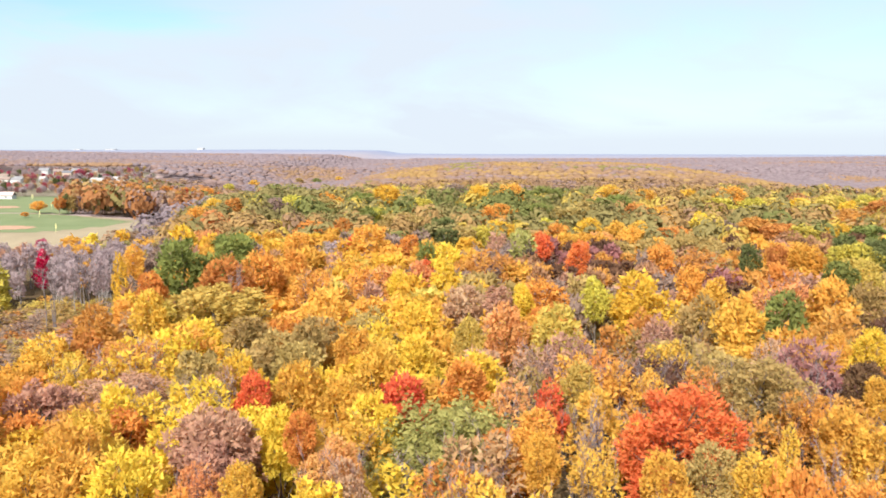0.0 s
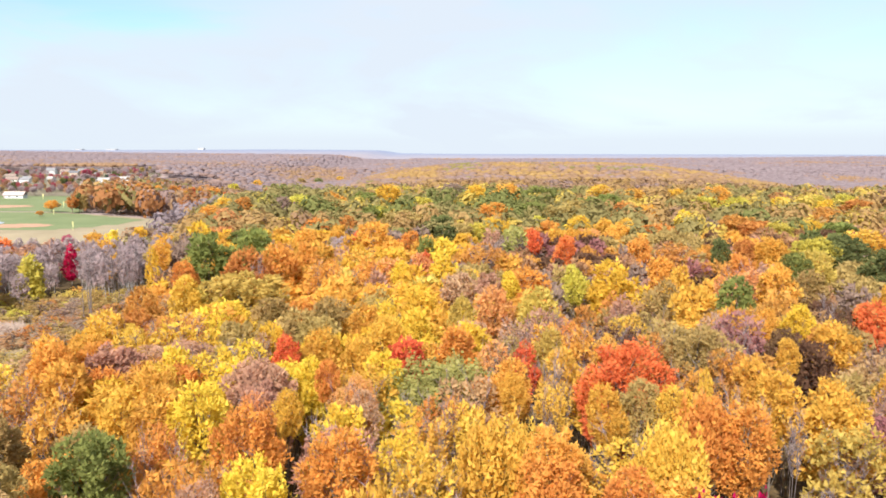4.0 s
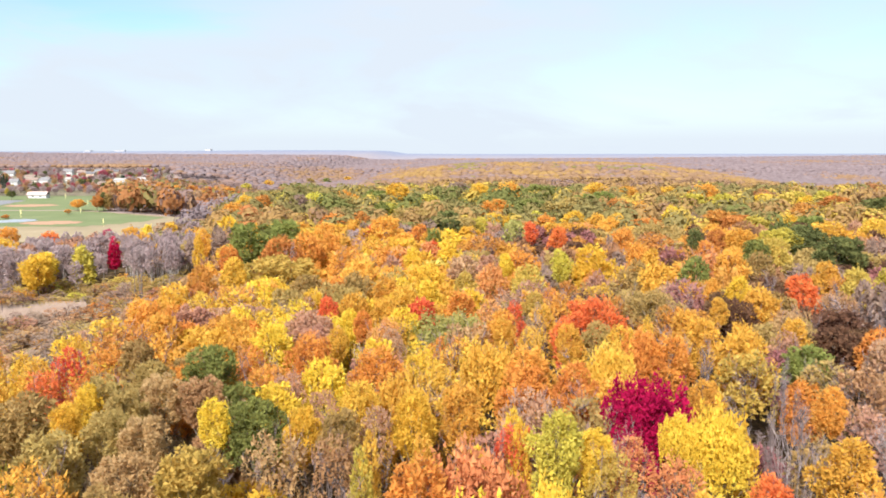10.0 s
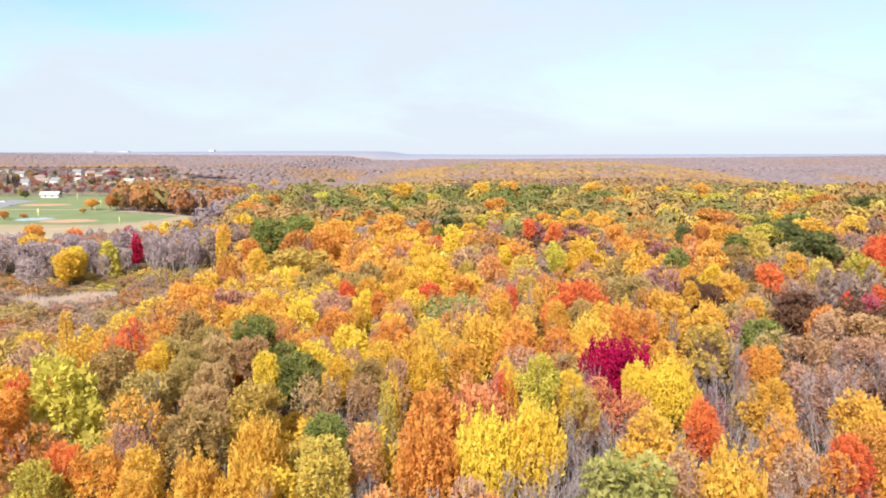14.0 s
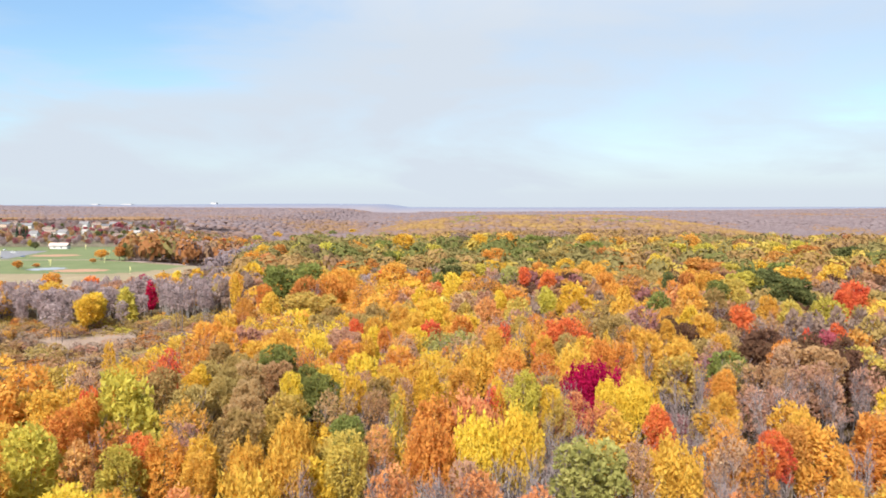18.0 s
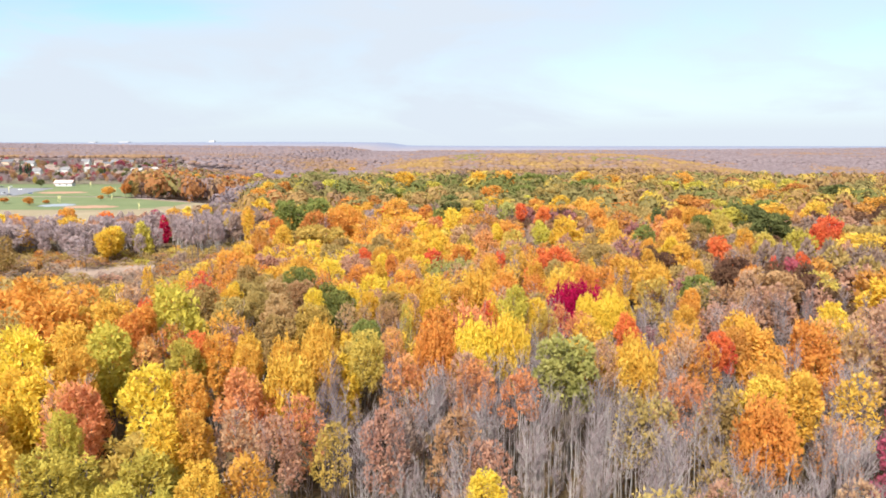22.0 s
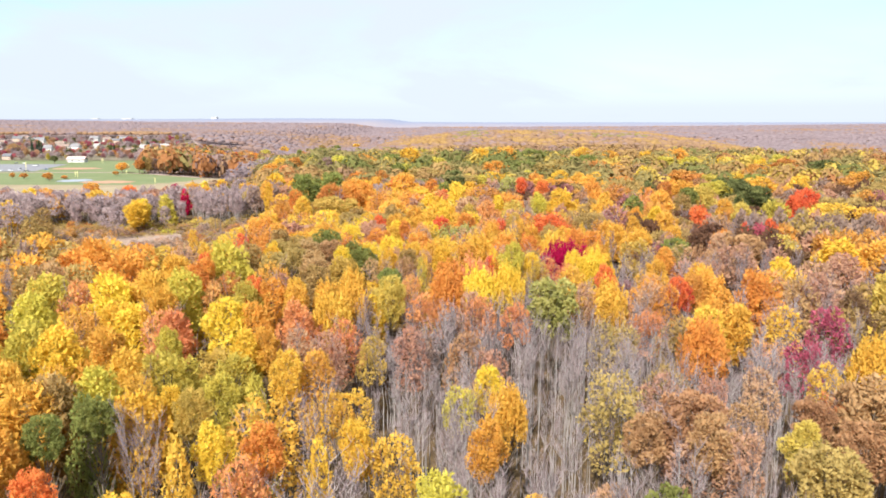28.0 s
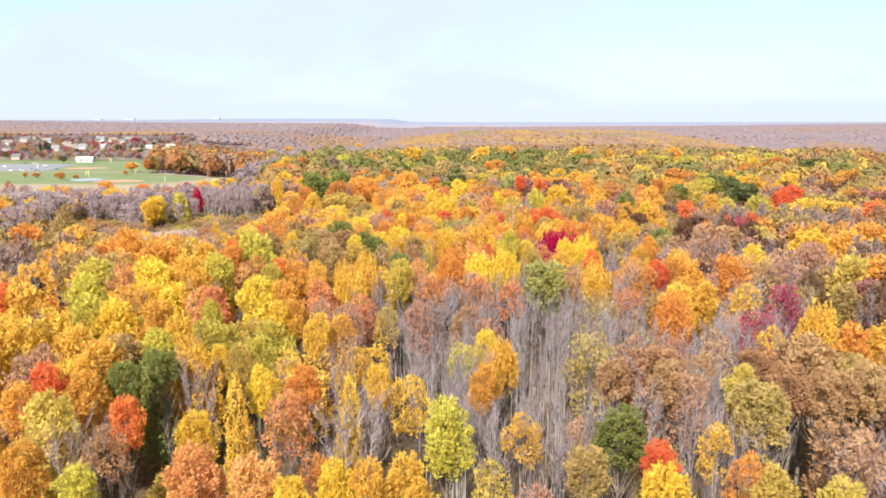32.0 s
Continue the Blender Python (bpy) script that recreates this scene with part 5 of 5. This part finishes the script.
def house(x, y, w, h, kind):
    ob = base("house" if kind < 3 else "low_building", x, y + 4, rng.uniform(-0.25, 0.25))
    d, wall_h = 8.0 + 0.1 * w, h * 0.6
    bm = box_bm(w, d, wall_h + 1.0, (0, 0, wall_h / 2 - 0.5))
    top = h - wall_h
    for s in (-1, 1):
        v = [bm.verts.new(p) for p in ((s * w / 2, -d / 2, wall_h), (s * w / 2, d / 2, wall_h), (s * w / 2, 0, wall_h + top))]
        bm.faces.new(v if s > 0 else v[::-1])
    part("wall", bm, WALLS[kind], ob)
    roof = part("roof", gable(w, d, top, wall_h), ROOFS[kind], ob)
    if kind < 3:
        part("chimney", box_bm(0.8, 0.8, 2.0, (w * 0.28, 0.6, h + 0.1), 0.05), BRICK, roof)
    n = max(3, int(w / 3.2))
    for row in range(2 if wall_h > 4.4 else 1):
        for i in range(n):
            wx = -w / 2 + w * (i + 0.5) / n
            if row == 0 and i == n // 2:
                continue
            part("window", box_bm(1.1, 0.12, 1.3, (wx, -d / 2 - 0.03, 1.7 + 2.6 * row), 0.03), GLASS, ob)
    part("door", box_bm(1.0, 0.14, 2.1, (-w / 2 + w * (n // 2 + 0.5) / n, -d / 2 - 0.04, 1.05), 0.03), DOOR, ob)
    return tagged(ob, HOUSE_LABEL[kind], "house" if kind < 3 else "building", "houses of the village")


def conifer(x, y, w, h):
    ob = base("spruce_tree", x, y, rng.uniform(0, 6))
    wood = Wood(5)
    wood.limb([Vector((0, 0, -1)), Vector((0, 0, h * 0.95))], (0.3, 0.05))
    t = new("trunk", mesh_of("trunk", wood.v, wood.f, BARK, True))
    t.parent = ob
    r = np.random.default_rng(int(abs(x) * 7 + y))
    k = 420
    u = r.random(k) ** 0.8
    a = r.uniform(0, 6.283, k)
    rad = (1 - u) * w / 2 * (0.75 + 0.35 * r.random(k))
    p = np.stack([rad * np.cos(a), rad * np.sin(a), 0.8 + u * (h - 0.9)], 1)
    out = np.stack([np.cos(a), np.sin(a), -0.35 + 0 * a], 1)
    side = np.stack([-np.sin(a), np.cos(a), 0 * a], 1)
    s = r.uniform(0.4, 0.8, (k, 1)) * (0.4 + w / 12)
    v = np.stack([p + out * s * 1.2, p - out * s * 0.6 + side * s * 0.7 + (0, 0, 0.25), p - out * s * 0.6 - side * s * 0.7 + (0, 0, 0.25)], 1).reshape(-1, 3)
    c = new("crown", mesh_of("crown", v.tolist(), np.arange(3 * k).reshape(k, 3).tolist(), SPRUCE))
    c.parent = ob
    return tagged(ob, "dark green spruce with drooping needled boughs", "tree", "spruces of the village")


def lone_tree(x, y, w, h, hue):
    ob = plant(hue, "r", x, y, h, w / 2)
    ob.name = "lone_" + TINT[hue] + "_tree"
    return tagged(ob, f"single {HUE[hue]} tree on open grass", group="trees of the village")


def cylinder_bm(r, length, at, axis="Z", seg=10):
    bm = bmesh.new()
    turn = {"Z": Matrix(), "Y": Matrix.Rotation(math.pi / 2, 4, "X"), "X": Matrix.Rotation(math.pi / 2, 4, "Y")}[axis]
    bmesh.ops.create_cone(bm, cap_ends=True, segments=seg, radius1=r, radius2=r, depth=length, matrix=Matrix.Translation(at) @ turn)
    return bm


def pole(x, y, w, h):
    ob = base("foul_pole" if h < 12 else "floodlight_mast", x, y)
    paint = YELLOW if h < 12 else STEEL
    part("shaft", cylinder_bm(0.1, h + 0.5, (0, 0, h / 2 - 0.25)), paint, ob)
    if h < 12:
        part("wing", box_bm(0.35, 0.05, h * 0.5, (0.26, 0, h * 0.7), 0.02), paint, ob)
        return tagged(ob, "yellow painted foul pole with a mesh wing", "pole", "poles of the ball ground")
    for i in range(3):
        part("lamp_head", box_bm(0.7, 0.4, 0.6, (-0.9 + 0.9 * i, -0.3, h), 0.08), STEEL, ob)
    return tagged(ob, "tall steel floodlight mast", "pole", "poles of the ball ground")


def car(x, y, w, h, kind):
    ob = base("parked_car", x, y, rng.choice((0, 1.57, 0.2)))
    body = bmesh.new()
    side = [(-2.2, 0.35), (-2.25, 0.85), (-1.5, 0.98), (1.2, 1.0), (2.1, 0.85), (2.2, 0.35)]
    rows = [[body.verts.new((px, s, pz)) for px, pz in side] for s in (-0.88, 0.88)]
    for i in range(6):
        body.faces.new((rows[0][i], rows[0][(i + 1) % 6], rows[1][(i + 1) % 6], rows[1][i]))
    body.faces.new(rows[0][::-1])
    body.faces.new(rows[1])
    part("body", body, PAINTS[kind], ob)
    cabin = bmesh.new()
    side = [(-1.5, 0.96), (-1.1, 1.42), (0.5, 1.45), (1.25, 0.98)]
    rows = [[cabin.verts.new((px, s * (0.84 if pz < 1.2 else 0.68), pz)) for px, pz in side] for s in (-1, 1)]
    for i in range(4):
        cabin.faces.new((rows[0][i], rows[0][(i + 1) % 4], rows[1][(i + 1) % 4], rows[1][i]))
    cabin.faces.new(rows[0][::-1])
    cabin.faces.new(rows[1])
    part("cabin", cabin, GLASS, ob)
    part("roof_panel", box_bm(1.5, 1.3, 0.05, (-0.3, 0, 1.46), 0.02), PAINTS[kind], ob)
    for px in (-1.4, 1.4):
        for py in (-0.86, 0.86):
            wheel = part("wheel", cylinder_bm(0.34, 0.22, (px, py, 0.34), "Y", 12), TYRE, ob)
            part("rim", cylinder_bm(0.2, 0.24, (px, py, 0.34), "Y", 8), STEEL, wheel)
    return tagged(ob, ("dark blue", "white", "black", "silver")[kind] + " car parked on the asphalt lot", "car", "parked cars")


def pavilion(x, y):
    """The long white hut beside the diamonds, under a pale pinkish roof."""
    ob = base("pavilion", x, y)
    part("wall", box_bm(20.5, 8, 4.2, (0, 0, 1.6)), WALLS[0], ob)
    part("roof", gable(20.5, 8, 3.2, 3.7, 0.8), PINK_ROOF, ob)
    for i in range(5):
        part("shutter", box_bm(2.4, 0.12, 1.2, (-8 + 4 * i, -4.03, 1.9), 0.03), GLASS if i % 2 else WALLS[3], ob)
    part("door", box_bm(1.1, 0.14, 2.1, (-9.6, -4.04, 1.05), 0.03), DOOR, ob)
    return tagged(ob, "long white pavilion with a pale pinkish roof", "building")


SPRUCE = leaf_material("spruce_needles", (0.02, 0.045, 0.03), (0.035, 0.07, 0.045), (0.06, 0.10, 0.06))
PINK_ROOF = surface("pale_pink_roofing", (0.34, 0.25, 0.235), (0.42, 0.32, 0.30), 0.5, 4.0, 0.7, 0.1)
pavilion(-446, 742)
house(-590, 1082, 13.4, 9.8, 0)
house(-569, 1082, 12.5, 8.0, 1)
house(-537, 1070, 11.5, 9.7, 0)
house(-582, 925, 10.8, 10.8, 0)
house(-580, 964, 16.8, 8.0, 1)
house(-562, 964, 16.0, 7.2, 0)
house(-686, 1095, 20.8, 7.2, 2)
house(-729, 1125, 13.0, 7.4, 1)
house(-536, 1119, 15.6, 6.4, 2)
house(-724, 1095, 19.0, 8.6, 2)
house(-673, 1063, 18.6, 8.3, 0)
house(-610, 1012, 14.2, 7.1, 1)
house(-563, 795, 10.1, 8.0, 2)
house(-639, 900, 12.9, 8.1, 0)
house(-464, 927, 11.5, 6.6, 1)
house(-458, 968, 17.1, 6.8, 3)
house(-437, 981, 27.6, 6.9, 3)
house(-538, 982, 8.7, 6.9, 3)
house(-571, 984, 12.1, 6.9, 0)
house(-544, 1060, 15.7, 7.4, 2)
house(-719, 1035, 18.1, 7.3, 1)
conifer(-593, 907, 7.6, 19.7)
conifer(-578, 893, 7.5, 19.4)
conifer(-579, 907, 7.6, 16.7)
conifer(-543, 905, 6.1, 10.6)
conifer(-537, 905, 6.8, 9.8)
conifer(-480, 924, 5.4, 13.1)
conifer(-584, 893, 8.0, 18.4)
conifer(-575, 893, 9.6, 20.0)
conifer(-510, 938, 8.6, 9.4)
conifer(-501, 938, 8.6, 7.8)
conifer(-557, 995, 8.3, 6.6)
conifer(-461, 983, 8.7, 10.4)
conifer(-479, 913, 5.7, 13.0)
conifer(-458, 982, 9.8, 9.8)
lone_tree(-311, 560, 11.8, 9.8, "or")
lone_tree(-300, 522, 5.5, 4.2, "ru")
lone_tree(-321, 451, 6.1, 7.3, "ru")
lone_tree(-325, 482, 4.7, 3.0, "ru")
lone_tree(-485, 750, 5.1, 10.8, "yg")
lone_tree(-454, 706, 8.5, 9.7, "dg")
lone_tree(-441, 749, 4.5, 5.7, "dg")
lone_tree(-462, 870, 9.5, 8.0, "ru")
lone_tree(-407, 860, 10.8, 7.2, "ru")
lone_tree(-355, 475, 6.5, 5.3, "ru")
lone_tree(-333, 469, 6.2, 5.7, "ru")
lone_tree(-368, 481, 4.3, 5.3, "ru")
lone_tree(-332, 396, 4.2, 4.6, "ol")
lone_tree(-322, 476, 5.3, 2.9, "ru")
lone_tree(-611, 893, 16.0, 16.0, "br")
lone_tree(-515, 883, 9.5, 10.3, "pk")
lone_tree(-464, 876, 10.2, 8.6, "ru")
lone_tree(-459, 913, 8.9, 4.9, "ru")
lone_tree(-566, 928, 9.9, 9.9, "mg")
lone_tree(-309, 616, 16.4, 10.5, "ol")
lone_tree(-477, 868, 12.5, 4.7, "ru")
lone_tree(-678, 984, 11.3, 8.7, "gd")
lone_tree(-499, 1008, 14.2, 15.0, "mg")
lone_tree(-536, 879, 11.8, 13.3, "pk")
pole(-316, 486, 0.9, 6.5)
pole(-414, 737, 1.3, 5.0)
pole(-323, 601, 1.0, 6.3)
pole(-295, 532, 0.9, 4.7)
pole(-224, 420, 0.8, 5.4)
pole(-326, 502, 1.0, 5.0)
pole(-402, 714, 1.3, 6.6)
pole(-432, 891, 1.6, 19.9)
pole(-402, 560, 1.2, 9.8)
car(-405, 600, 6.3, 3.1, 0)
car(-455, 668, 5.7, 2.3, 1)
car(-452, 667, 5.0, 3.8, 1)
car(-414, 580, 4.5, 2.2, 2)
car(-435, 606, 4.6, 2.3, 3)
car(-429, 580, 5.6, 2.2, 3)
car(-440, 580, 5.6, 2.2, 1)
car(-503, 715, 5.3, 2.7, 2)
car(-493, 715, 4.6, 2.7, 1)
car(-465, 949, 6.3, 3.2, 1)
car(-487, 646, 6.1, 2.4, 1)

# garden trees between the houses, none in front of a near wall
HOMES = [(ob.location.x, ob.location.y) for ob in bpy.data.objects if ob.name.split(".")[0] in ("house", "low_building")]
for i in range(420):
    y = rng.uniform(782, 1130)
    x = rng.uniform(-0.62 * (y + 142), -0.375 * (y + 55))
    if any(abs(x - hx * (y + 60) / (hy + 60)) < 9 and -8 < hy - y < 48 for hx, hy in HOMES):
        continue
    garden = plant(rng.choice(("pk", "mv", "mv", "mg", "pu", "mv", "mv", "br", "mv", "ol", "dg")), rng.choice("rso"), x, y, rng.uniform(7, 12), rng.uniform(2.6, 4.6))
    tagged(garden, group="trees of the village")


def warehouse(x, y, w, h):
    """A white hall on the far hills."""
    ob = base("warehouse", x, y)
    part("wall", box_bm(w, 40, h + 2, (0, 0, h / 2 - 1)), WALLS[0], ob)
    part("roof", gable(w, 40, 2, h, 0.3), ROOFS[3], ob)
    for i in range(4):
        part("loading_door", box_bm(w * 0.14, 0.3, h * 0.5, (w * (-0.36 + 0.24 * i), -20.1, h * 0.25)), WALLS[3], ob)
    return tagged(ob, "white warehouse on the distant hillside", "building", "warehouses on the hills")


warehouse(-1480, 4500, 32, 8)
warehouse(-1985, 4400, 60, 4)
warehouse(-2180, 4400, 40, 4)
